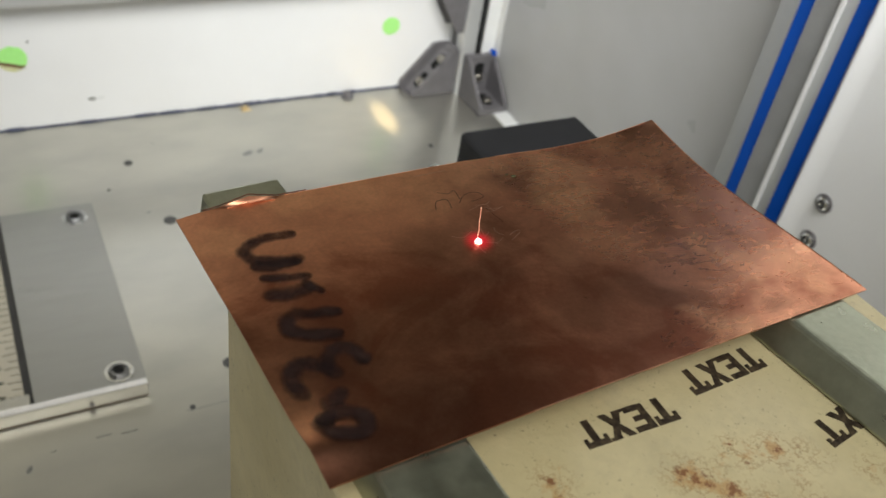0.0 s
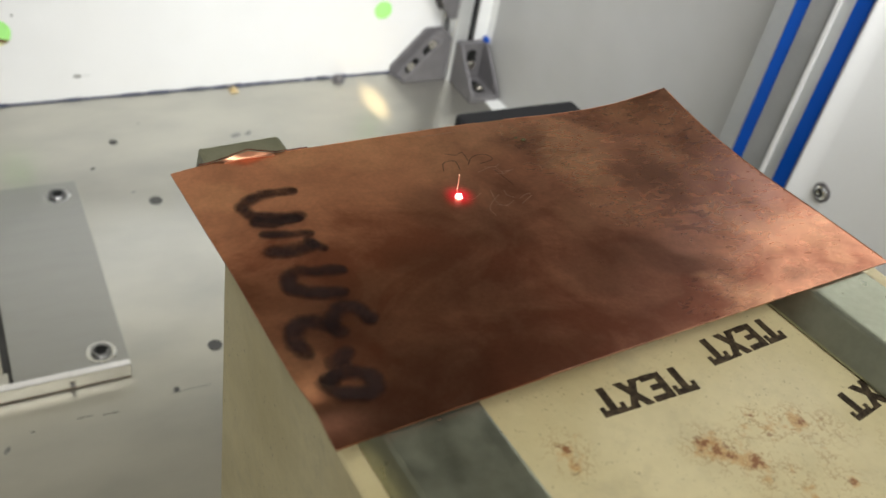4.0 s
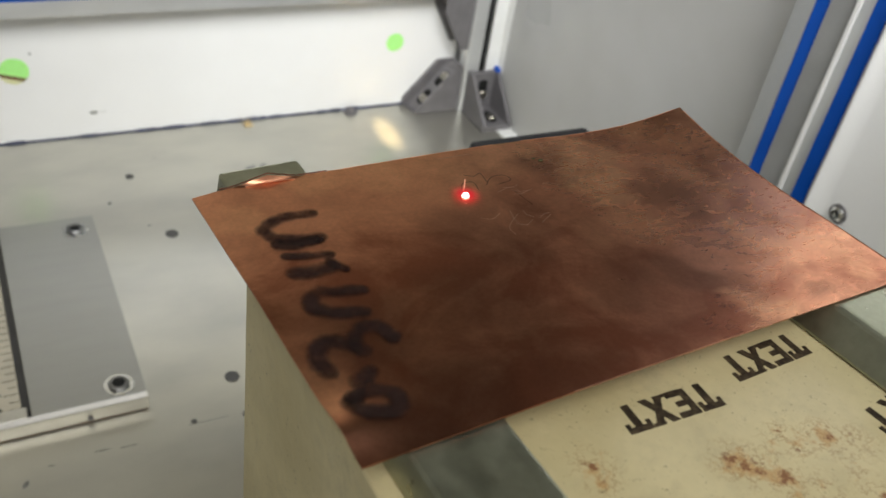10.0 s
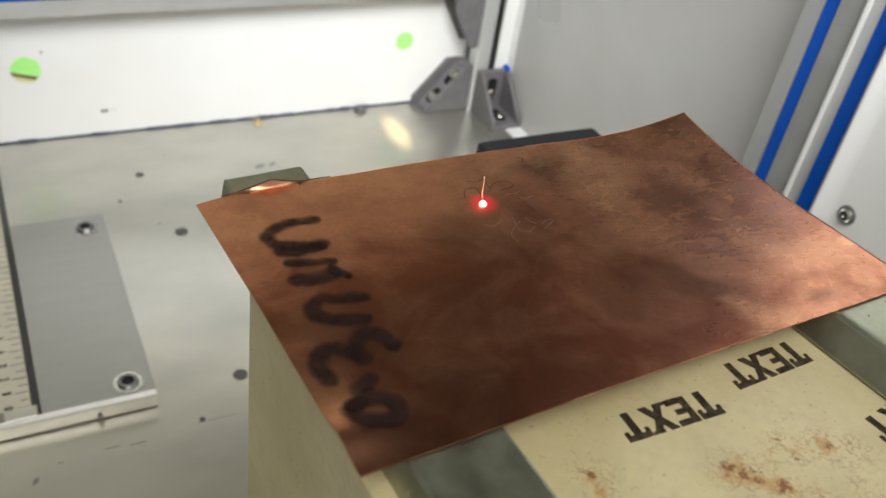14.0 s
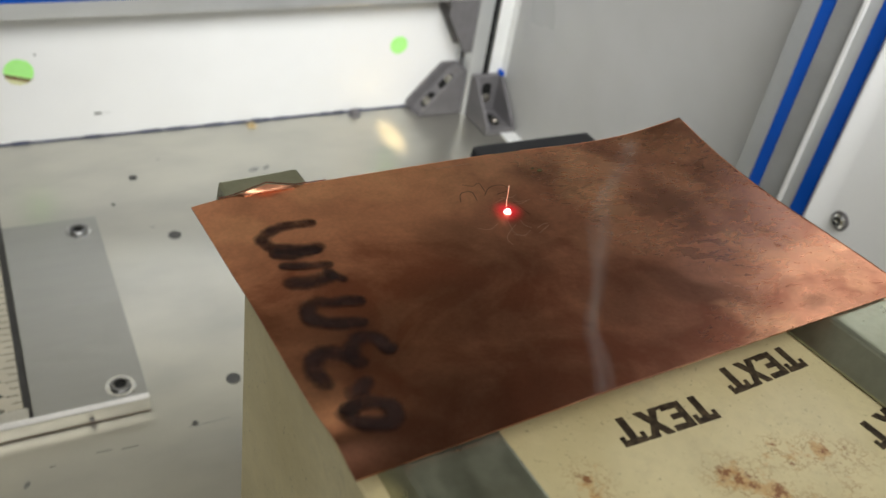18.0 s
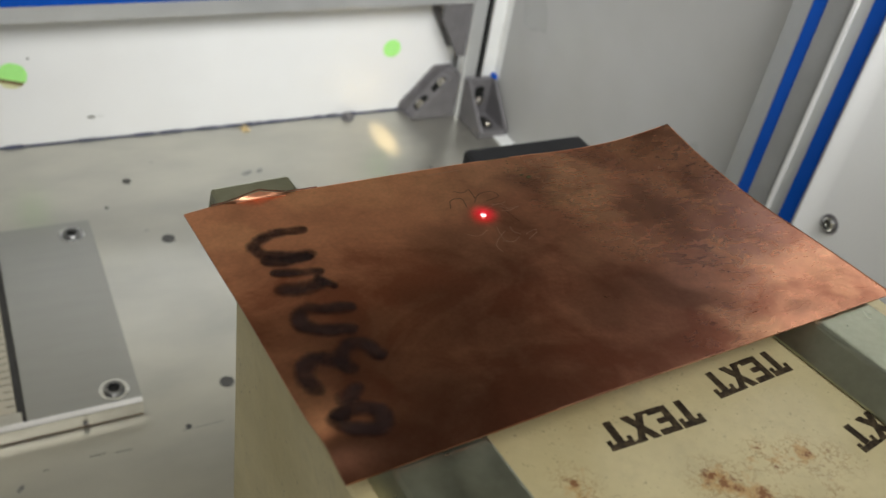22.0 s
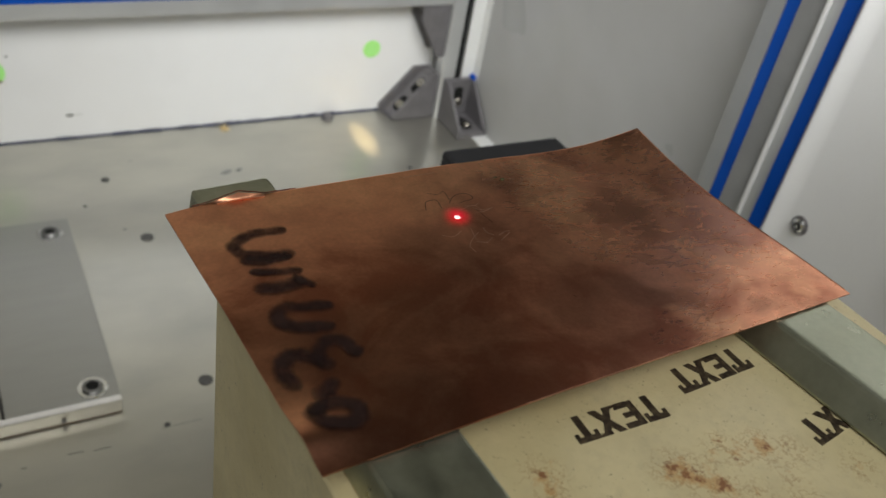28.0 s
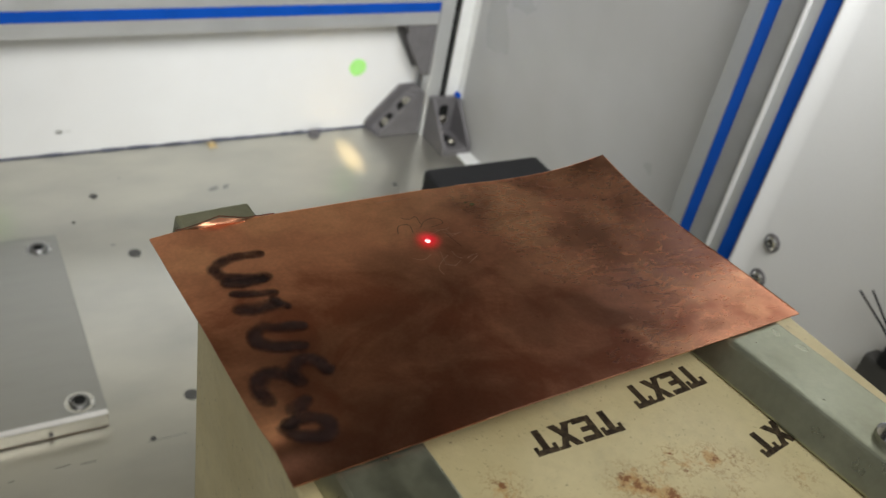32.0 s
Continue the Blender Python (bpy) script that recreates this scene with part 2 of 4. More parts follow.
def copper():
    """Tarnished copper: dark brown bloom in soft drifts, brighter rubbed patches, painted reflections, fingerprints in
    the gloss.
    """
    mat = bpy.data.materials.new("tarnished_copper")
    mat.use_nodes = True
    n, l = links(mat)
    b = n["Principled BSDF"]
    b.inputs["Metallic"].default_value = 1.0
    co = n.new("ShaderNodeTexCoord")

    def mapped(stretch, turn):
        m = n.new("ShaderNodeMapping")
        m.inputs["Scale"].default_value, m.inputs["Rotation"].default_value = stretch, (0, 0, turn)
        l.new(co.outputs["Object"], m.inputs["Vector"])
        return m.outputs["Vector"]

    def tex(vec, sc, detail, distort=0.0, rough=0.55):
        t = n.new("ShaderNodeTexNoise")
        t.inputs["Scale"].default_value, t.inputs["Detail"].default_value = sc, detail
        t.inputs["Distortion"].default_value, t.inputs["Roughness"].default_value = distort, rough
        l.new(vec, t.inputs["Vector"])
        return t.outputs["Fac"]

    def span(src, lo, hi, a, c):
        m = n.new("ShaderNodeMapRange")
        m.interpolation_type = "SMOOTHSTEP"
        for key, v in (("From Min", lo), ("From Max", hi), ("To Min", a), ("To Max", c)):
            m.inputs[key].default_value = v
        l.new(src, m.inputs["Value"])
        return m.outputs["Result"]

    def math2(op, x, y):
        m = n.new("ShaderNodeMath")
        m.operation = op
        for k, v in enumerate((x, y)):
            if isinstance(v, (int, float)):
                m.inputs[k].default_value = v
            else:
                l.new(v, m.inputs[k])
        return m.outputs["Value"]

    def blend(fac, under, colour):
        m = n.new("ShaderNodeMix")
        m.data_type = "RGBA"
        l.new(fac, m.inputs["Factor"])
        if isinstance(under, tuple):
            m.inputs["A"].default_value = (*under, 1)
        else:
            l.new(under, m.inputs["A"])
        m.inputs["B"].default_value = (*colour, 1)
        return m.outputs["Result"]

    drift = tex(mapped((1.0, 1.5, 1), 0.5), 26, 7, 0.8, 0.6)
    cloud = tex(mapped((1, 1, 1), -0.3), 75, 7, 0.6, 0.62)
    patch = tex(mapped((1.2, 0.9, 1), 1.1), 31, 7, 0.4, 0.58)
    prints = tex(mapped((1, 2.4, 1), 0.9), 260, 4, 0.9)
    speck = tex(mapped((1, 1, 1), 0.0), 1300, 2)
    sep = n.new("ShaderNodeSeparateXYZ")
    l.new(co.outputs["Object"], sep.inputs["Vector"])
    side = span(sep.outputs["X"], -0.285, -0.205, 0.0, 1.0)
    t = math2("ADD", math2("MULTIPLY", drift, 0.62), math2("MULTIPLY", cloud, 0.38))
    # lighter to the right, rear and left edge: reflections put into the colour
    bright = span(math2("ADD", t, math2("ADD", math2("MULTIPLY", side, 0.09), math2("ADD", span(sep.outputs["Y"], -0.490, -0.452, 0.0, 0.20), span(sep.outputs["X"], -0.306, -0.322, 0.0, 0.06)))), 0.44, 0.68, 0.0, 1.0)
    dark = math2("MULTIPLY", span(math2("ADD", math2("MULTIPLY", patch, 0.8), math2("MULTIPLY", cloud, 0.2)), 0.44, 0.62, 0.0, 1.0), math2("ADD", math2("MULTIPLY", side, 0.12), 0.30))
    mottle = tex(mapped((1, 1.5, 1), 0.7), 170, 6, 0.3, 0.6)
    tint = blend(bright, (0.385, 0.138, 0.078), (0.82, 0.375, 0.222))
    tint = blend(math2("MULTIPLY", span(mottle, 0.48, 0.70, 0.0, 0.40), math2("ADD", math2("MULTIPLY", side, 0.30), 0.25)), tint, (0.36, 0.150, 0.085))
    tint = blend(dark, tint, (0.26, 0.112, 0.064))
    flat, wob, push, shift = (n.new(k) for k in ("ShaderNodeVectorMath", "ShaderNodeTexNoise", "ShaderNodeVectorMath", "ShaderNodeVectorMath"))
    flat.operation, push.operation, shift.operation = "MULTIPLY", "SUBTRACT", "MULTIPLY_ADD"
    flat.inputs[1].default_value = (1, 1, 0)
    l.new(co.outputs["Object"], flat.inputs[0])
    wob.inputs["Scale"].default_value, wob.inputs["Detail"].default_value, wob.inputs["Roughness"].default_value = 62, 6, 0.45
    l.new(mapped((1.0, 1.6, 1), 0.6), wob.inputs["Vector"])
    push.inputs[1].default_value = (0.5, 0.5, 0.5)
    l.new(wob.outputs["Color"], push.inputs[0])
    l.new(push.outputs["Vector"], shift.inputs[0])
    shift.inputs[1].default_value = (0.018, 0.015, 0)
    l.new(flat.outputs["Vector"], shift.inputs[2])

    def patches(spots):
        """How strongly any of the soft-edged spots (x, y, radius, strength) covers a place."""
        total = None
        for x, y, r, k in spots:
            d = n.new("ShaderNodeVectorMath")
            d.operation = "DISTANCE"
            l.new(shift.outputs["Vector"], d.inputs[0])
            d.inputs[1].default_value = (x, y, 0)
            one = span(d.outputs["Value"], 0.30 * r, 1.05 * r, k, 0.0)
            total = one if total is None else math2("MAXIMUM", total, one)
        return total

    # tarnish and rubbing, mixed with reflections put into the tint
    worn, bloom, sheen = patches(WORN_AND_LIT), patches(BLOOM_AND_DIM), patches(PAINTED_SHEEN)
    tint = blend(math2("MULTIPLY", bloom, 0.63), tint, (0.215, 0.094, 0.056))
    tint = blend(math2("MULTIPLY", math2("MULTIPLY", worn, math2("ADD", math2("MULTIPLY", span(mottle, 0.36, 0.66, 1.0, 0.35), 0.5), math2("MULTIPLY", span(cloud, 0.38, 0.60, 1.0, 0.3), 0.5))), 0.95), tint, (0.96, 0.50, 0.285))
    whorl = n.new("ShaderNodeTexWave")
    whorl.wave_type, whorl.rings_direction = "RINGS", "SPHERICAL"
    whorl.inputs["Scale"].default_value, whorl.inputs["Distortion"].default_value, whorl.inputs["Detail Scale"].default_value = 520, 3.5, 0.35
    centred = n.new("ShaderNodeVectorMath")
    centred.inputs[1].default_value = (0.2403, 0.5156, -0.2534)
    l.new(co.outputs["Object"], centred.inputs[0])
    l.new(centred.outputs["Vector"], whorl.inputs["Vector"])
    touched = patches([(-0.2373, -0.5116, 0.0065, 1.00), (-0.2305, -0.4932, 0.0050, 0.70), (-0.2099, -0.5019, 0.0050, 0.50)])
    tint = blend(math2("MULTIPLY", math2("MULTIPLY", touched, span(whorl.outputs["Fac"], 0.25, 0.75, 0.0, 1.0)), 0.6), tint, (0.40, 0.17, 0.09))
    tint = blend(math2("MULTIPLY", sheen, 0.24), tint, (0.78, 0.42, 0.33))
    tone = n.new("ShaderNodeHueSaturation")
    l.new(tint, tone.inputs["Color"])
    l.new(math2("ADD", span(speck, 0.2, 0.8, 0.94, 1.06), math2("MULTIPLY", span(prints, 0.25, 0.75, -0.08, 0.08), side)), tone.inputs["Value"])
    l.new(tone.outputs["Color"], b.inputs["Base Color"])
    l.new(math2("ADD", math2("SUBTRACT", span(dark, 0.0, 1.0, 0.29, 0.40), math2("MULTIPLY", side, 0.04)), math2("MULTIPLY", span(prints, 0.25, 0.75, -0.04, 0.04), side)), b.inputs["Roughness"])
    bump = n.new("ShaderNodeBump")
    bump.inputs["Strength"].default_value, bump.inputs["Distance"].default_value = 0.20, 0.0005
    l.new(math2("ADD", math2("MULTIPLY", tex(mapped((1, 1, 1), 0.2), 40, 2), 1.0), math2("MULTIPLY", prints, 0.004)), bump.inputs["Height"])
    l.new(bump.outputs["Normal"], b.inputs["Normal"])
    return mat


def enamel(name, spots=()):
    """Cream enamel, speckled with dirt; spots are (x, y, radius, strength) of rust with ragged edges."""
    mat = surface(name, (0.68, 0.595, 0.35), 0.40, 0.0, 0.06, 45, 0.35, 500, (1, 1, 1), (0.50, 0.42, 0.21), 0.75, 48)
    n, l = links(mat)
    b = n["Principled BSDF"]
    co = n.new("ShaderNodeTexCoord")
    under = b.inputs["Base Color"].links[0].from_socket

    def noise_of(sc, detail):
        t = n.new("ShaderNodeTexNoise")
        t.inputs["Scale"].default_value, t.inputs["Detail"].default_value, t.inputs["Roughness"].default_value = sc, detail, 0.65
        l.new(co.outputs["Object"], t.inputs["Vector"])
        return t.outputs["Fac"]

    def ranged(src, lo, hi, a, c):
        m = n.new("ShaderNodeMapRange")
        for key, v in (("From Min", lo), ("From Max", hi), ("To Min", a), ("To Max", c)):
            m.inputs[key].default_value = v
        l.new(src, m.inputs["Value"])
        return m.outputs["Result"]

    def blend(fac, under_, colour):
        m = n.new("ShaderNodeMix")
        m.data_type = "RGBA"
        l.new(fac, m.inputs["Factor"])
        l.new(under_, m.inputs["A"])
        m.inputs["B"].default_value = (*colour, 1)
        return m.outputs["Result"]

    def two(op, x, y):
        m = n.new("ShaderNodeMath")
        m.operation = op
        m.use_clamp = op == "MULTIPLY"
        l.new(x, m.inputs[0])
        if isinstance(y, (int, float)):
            m.inputs[1].default_value = y
        else:
            l.new(y, m.inputs[1])
        return m.outputs["Value"]

    out = blend(two("MULTIPLY", ranged(noise_of(1250, 3), 0.63, 0.72, 0.0, 0.8), ranged(noise_of(70, 3), 0.42, 0.62, 0.1, 1.0)), under, (0.10, 0.06, 0.025))
    out = blend(two("MULTIPLY", ranged(noise_of(150, 8), 0.50, 0.72, 0.0, 0.55), ranged(noise_of(28, 3), 0.35, 0.65, 0.2, 1.0)), out, (0.40, 0.35, 0.22))
    ragged, crumbs = noise_of(420, 9), noise_of(620, 7)
    near = None
    for x, y, r, k in spots:
        d = n.new("ShaderNodeVectorMath")
        d.operation = "DISTANCE"
        l.new(co.outputs["Object"], d.inputs[0])
        d.inputs[1].default_value = (x, y, 0.246)
        one = ranged(d.outputs["Value"], 0.0, r, k, 0.0)
        near = one if near is None else two("MAXIMUM", near, one)
    if near is not None:
        wide = ranged(two("ADD", two("MULTIPLY", near, 0.46), ragged), 0.76, 0.92, 0.0, 1.0)
        core = ranged(two("ADD", two("MULTIPLY", near, 0.46), crumbs), 0.86, 0.96, 0.0, 0.95)
        area = ranged(near, 0.02, 0.5, 0.0, 1.0)
        vein = n.new("ShaderNodeMath")
        vein.operation = "ABSOLUTE"
        l.new(two("SUBTRACT", noise_of(330, 5), 0.5), vein.inputs[0])
        out = blend(two("MULTIPLY", two("MULTIPLY", ranged(vein.outputs["Value"], 0.0, 0.028, 1.0, 0.0), area), 0.75), out, (0.34, 0.20, 0.075))
        out = blend(two("MULTIPLY", wide, 0.55), out, (0.50, 0.235, 0.055))
        out = blend(two("MULTIPLY", core, 0.9), out, (0.20, 0.062, 0.014))
    l.new(out, b.inputs["Base Color"])
    return mat


COPPER = copper()
CREAM = enamel("cream_enamel", [(-0.2620, -0.5338, 0.0054, 1.00), (-0.2600, -0.5354, 0.0062, 1.00), (-0.2580, -0.5374, 0.0049, 0.95), (-0.2558, -0.5390, 0.0049, 1.10), (-0.2485, -0.5346, 0.0046, 0.95), (-0.2431, -0.5354, 0.0054, 1.05), (-0.2454, -0.5350, 0.0038, 0.80), (-0.2384, -0.5371, 0.0046, 0.72), (-0.2414, -0.5377, 0.0043, 0.70), (-0.2424, -0.5408, 0.0041, 0.66), (-0.2432, -0.5439, 0.0041, 0.66), (-0.2446, -0.5468, 0.0038, 0.66), (-0.2427, -0.5476, 0.0030, 1.00), (-0.2448, -0.5524, 0.0030, 1.00), (-0.2512, -0.5460, 0.0043, 0.66), (-0.2510, -0.5430, 0.0046, 0.66), (-0.2510, -0.5480, 0.0035, 0.70), (-0.2499, -0.5315, 0.0030, 0.90), (-0.2530, -0.5336, 0.0041, 0.62), (-0.2288, -0.5450, 0.0049, 0.72), (-0.2838, -0.5278, 0.0057, 0.85), (-0.2835, -0.5292, 0.0043, 0.90), (-0.2566, -0.5428, 0.0046, 0.60), (-0.2364, -0.5395, 0.0041, 0.60)])
INK = surface("black_marker_ink", (0.022, 0.012, 0.011), 0.5, 0.0, 0.3, 350, 0.0, 900, (1, 1, 1), (0.06, 0.03, 0.024), 0.4, 260, spec=0.12)


def soak(mat):
    """Ink that thins out towards the edge of a stroke and in dry streaks."""
    n, l = links(mat)
    co, at = n.new("ShaderNodeTexCoord"), n.new("ShaderNodeAttribute")
    at.attribute_name = "ink"
    total = at.outputs["Fac"]
    for sc, much in ((420, 0.8), (1500, 0.4), (130, 1.0)):
        t, m, add = n.new("ShaderNodeTexNoise"), n.new("ShaderNodeMath"), n.new("ShaderNodeMath")
        t.inputs["Scale"].default_value, t.inputs["Detail"].default_value = sc, 4
        l.new(co.outputs["Object"], t.inputs["Vector"])
        m.operation, m.inputs[1].default_value, m.inputs[2].default_value = "MULTIPLY_ADD", much, -0.5 * much
        l.new(t.outputs["Fac"], m.inputs[0])
        add.operation = "ADD"
        l.new(total, add.inputs[0])
        l.new(m.outputs["Value"], add.inputs[1])
        total = add.outputs["Value"]
    fade = n.new("ShaderNodeMapRange")
    fade.interpolation_type = "SMOOTHSTEP"
    for key, v in (("From Min", 0.10), ("From Max", 1.25), ("To Min", 0.0), ("To Max", 0.86)):
        fade.inputs[key].default_value = v
    l.new(total, fade.inputs["Value"])
    l.new(fade.outputs["Result"], n["Principled BSDF"].inputs["Alpha"])


soak(INK)
ENGRAVED = surface("burnt_engraving", (0.026, 0.018, 0.012), 0.6, 0.0, 0.6, 420, 0.5, 1500, (1, 1, 1), (0.16, 0.12, 0.07), 0.7, 650, spec=0.2)
SCRATCH = surface("bright_copper_scratch", (0.80, 0.48, 0.33), 0.4, 1.0, 0.2, 600, 0.05)
BURN = surface("dark_burnt_line", (0.20, 0.075, 0.045), 0.45, 0.8, 0.4, 600, 0.05)


# ---- mesh helpers ----
def box_bm(x0, x1, y0, y1, z0, z1, bevel=0.0, seg=2):
    bm = bmesh.new()
    bmesh.ops.create_cube(bm, size=1, matrix=Matrix.Translation(((x0 + x1) / 2, (y0 + y1) / 2, (z0 + z1) / 2)) @ Matrix.Diagonal((x1 - x0, y1 - y0, z1 - z0, 1)))
    if bevel:
        bmesh.ops.bevel(bm, geom=bm.edges[:], offset=bevel, segments=seg, affect="EDGES", profile=0.6)
    return bm


def lathe_bm(points, seg=24, m=None):
    """A turned shape round z from (radius, height) points."""
    bm = bmesh.new()
    rings = []
    for r, z in points:
        rings.append([bm.verts.new((r * math.cos(2 * math.pi * k / seg), r * math.sin(2 * math.pi * k / seg), z)) for k in range(seg)])
    for a, b in zip(rings, rings[1:]):
        for k in range(seg):
            bm.faces.new((a[k], a[(k + 1) % seg], b[(k + 1) % seg], b[k]))
    bm.faces.new(rings[-1])
    bm.faces.new(rings[0][::-1])
    if m is not None:
        bm.transform(m)
    return bm


def prism_bm(outline, length, m=None):
    """A flat outline in xy, pushed along z."""
    bm = bmesh.new()
    low = [bm.verts.new((x, y, 0)) for x, y in outline]
    f = bm.faces.new(low)
    top = bmesh.ops.extrude_face_region(bm, geom=[f])
    bmesh.ops.translate(bm, verts=[v for v in top["geom"] if isinstance(v, bmesh.types.BMVert)], vec=(0, 0, length))
    bmesh.ops.recalc_face_normals(bm, faces=bm.faces[:])
    if m is not None:
        bm.transform(m)
    return bm


def tube_bm(points, r, seg=6):
    bm = bmesh.new()
    pts = [Vector(p) for p in points]
    rings = []
    for k, p in enumerate(pts):
        d = (pts[min(k + 1, len(pts) - 1)] - pts[max(k - 1, 0)]).normalized()
        q = d.to_track_quat("Z", "Y")
        rings.append([bm.verts.new(p + q @ Vector((r * math.cos(a), r * math.sin(a), 0))) for a in (2 * math.pi * i / seg for i in range(seg))])
    for a, b in zip(rings, rings[1:]):
        for k in range(seg):
            bm.faces.new((a[k], a[(k + 1) % seg], b[(k + 1) % seg], b[k]))
    bm.faces.new(rings[0][::-1])
    bm.faces.new(rings[-1])
    return bm


def mesh_of(name, bm, material, smooth=False):
    me = bpy.data.meshes.new(name)
    bm.to_mesh(me)
    bm.free()
    me.materials.append(material)
    if smooth:
        me.shade_smooth()
        me.set_sharp_from_angle(angle=radians(35))
    return me


def part(name, bm, material, parent=None, label="", smooth=False):
    ob = new(name, mesh_of(name, bm, material, smooth))
    ob.parent = parent
    if label:
        tagged(ob, label)
    return ob


def thing(name, label, category, group="", at=None):
    ob = new(name)
    ob.empty_display_size = 0.01
    if at is not None:
        ob.matrix_world = at
    return tagged(ob, label, category, group)


def solid(name, bm, material, label, category, group="", kind="", smooth=False):
    return tagged(part(name, bm, material, None, "", smooth), label, category, group, kind)


# ---- cabinet ----
solid("floor", box_bm(-0.72, 0.06, -1.0, 0.03, -0.012, 0.0), ALU, "brushed aluminium base plate of the cabinet", "floor", kind="structure")
solid("wall_rear", box_bm(-0.72, 0.034, 0.0, 0.004, 0.0, 0.24), PAINT_WHITE, "white powder-coated rear panel", "wall", kind="structure")
# panels out of view, toned for their reflections in copper and base plate
solid("wall_rear_shelf", box_bm(-0.72, 0.03, 0.0, 0.004, 0.242, 0.300), PAINT_MID, "unseen cream-grey band, toned for its reflection in the base plate", "wall", kind="structure")
solid("wall_rear_middle", box_bm(-0.358, 0.03, 0.0, 0.004, 0.302, 0.42), PAINT_DARK, "unseen dark grey panel, placed for its reflection in the base plate", "wall", kind="structure")
solid("wall_rear_side", box_bm(-0.72, -0.360, 0.0, 0.004, 0.302, 0.42), PAINT_MID, "unseen cream-grey panel beside the dark one, placed for its reflection", "wall", kind="structure")
solid("wall_rear_upper", box_bm(-0.72, 0.03, 0.0, 0.004, 0.422, 0.80), PAINT_MID, "unseen cream-grey upper panel that brightens the copper's reflection", "wall", kind="structure")
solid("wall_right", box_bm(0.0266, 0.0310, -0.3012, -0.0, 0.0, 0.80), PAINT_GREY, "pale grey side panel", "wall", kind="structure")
lip = [(-0.0045, -0.3680), (-0.0049, -0.3660), (-0.0056, -0.3640), (-0.0065, -0.3618), (-0.0074, -0.3600), (-0.0080, -0.3588), (-0.0080, -0.3580), (-0.0074, -0.3576)]
lip += [(-0.0062, -0.3594), (-0.0050, -0.3620), (-0.0036, -0.3650), (-0.0029, -0.3680), (-0.0027, -0.3700), (-0.0027, -0.9500), (-0.0045, -0.9500)]
panel = prism_bm(lip, 0.80)
solid("wall_right_front", panel, PAINT_WHITE, "white side panel with a flared edge, held by screws", "wall", kind="structure", smooth=True)
# wall out of view, added to keep light off the block's left face
solid("wall_left_unseen", box_bm(-0.724, -0.72, -0.66, 0.03, 0.0, 0.80), PAINT_GREY, "pale grey side panel", "wall", kind="structure")
# roof out of view, cut short to let daylight onto the upper panels
solid("ceiling", box_bm(-0.72, 0.06, -0.34, 0.03, 0.80, 0.81), PAINT_DARK, "unseen dark grey roof, its front edge set to shape the light", "ceiling", kind="structure")


def profile_outline(r=0.0012, s=0.030, slot=0.0082, deep=0.006):
    h, w = s / 2, slot / 2
    quarter = [(h - r, -h), (h - r * 0.3, -h + r * 0.3), (h, -h + r), (h, -w), (h - 0.0018, -w), (h - 0.0018, -w - 0.003), (h - deep, -w - 0.003), (h - deep, w + 0.003), (h - 0.0018, w + 0.003), (h - 0.0018, w), (h, w), (h, h - r)]
    pts = []
    for k in range(4):
        c, s_ = math.cos(k * math.pi / 2), math.sin(k * math.pi / 2)
        pts += [(c * x - s_ * y, s_ * x + c * y) for x, y in quarter]
    return pts


def profile(name, m, length, label, strips=(), gaps=(), r=0.0012, metal=ANODISED, proud=0.0002):
    """An extruded slotted rail; strips name the sides (0 +x, 1 +y, 2 -x, 3 -y) whose slot holds a blue cover."""
    ob = thing(name, label, "aluminium profile", "cabinet frame", m)
    part("extrusion", prism_bm(profile_outline(r), length), metal, ob, smooth=True)
    for k in strips:
        bm = box_bm(0.0118, 0.0150 + proud, -0.0041, 0.0041, 0.0, length, 0.0004, 1)
        bm.transform(Matrix.Rotation(k * math.pi / 2, 4, "Z"))
        part("slot_cover", bm, BLUE, ob, "blue plastic slot cover")
    for k in gaps:
        # black strip set in where an open slot would only be in shade
        bm = box_bm(0.0095, 0.0110, -0.0041, 0.0041, 0.0, length)
        bm.transform(Matrix.Rotation(k * math.pi / 2, 4, "Z"))
        part("slot_shade", bm, DARK, ob, "black strip for the shade in the open slot")
    return ob


post = profile("corner_post", pose(0.0114, -0.0077, 0.0), 0.69, "silver slotted aluminium post in the cabinet corner", (), (3,), 0.0022)
part("front_strip", box_bm(0.0032, 0.0150, -0.0158, -0.0151, 0.036, 0.69, 0.0002, 1), PAPER, post, "white strip over the right half of the post's front")
part("edge_strip", box_bm(0.0142, 0.0149, -0.0240, -0.0159, 0.036, 0.69, 0.0002, 1), PAPER, post, "white strip along the side panel")
part("slot_lip", box_bm(-0.0042, -0.0026, -0.0152, -0.0135, 0.0, 0.69), ANODISED, post, "silver lip of the slot")
profile("rear_rail", pose(-0.72, -0.0073, 0.114, 0, 90, 0), 0.716, "silver aluminium rail with a blue slot cover along the rear panel", (3,))
profile("side_post", pose(0.015, -0.3168, 0.0), 0.69, "aluminium post with a blue slot cover, shade in its colour", (2,), (), 0.0012, ANODISED_SHADED, -0.0003)
door_post = profile("door_post", pose(0.0125, -0.3492, 0.0), 0.69, "silver aluminium door post with a blue slot cover", (2,), (), 0.0045, ANODISED, 0.0006)
# grey strip added for the shaded band between the two posts
seal = thing("gap_shade", "grey strip added for the shade beside the door post", "seal")
part("strip", box_bm(-0.0008, 0.0004, -0.3352, -0.3212, 0.0, 0.69, 0.0003, 1), GAP_GREY, seal)
part("bead", tube_bm([(-0.0008, -0.3346, 0.0), (-0.0008, -0.3346, 0.69)], 0.0005, 8), GAP_GREY, seal, "thin rounded edge of the shade strip", True)
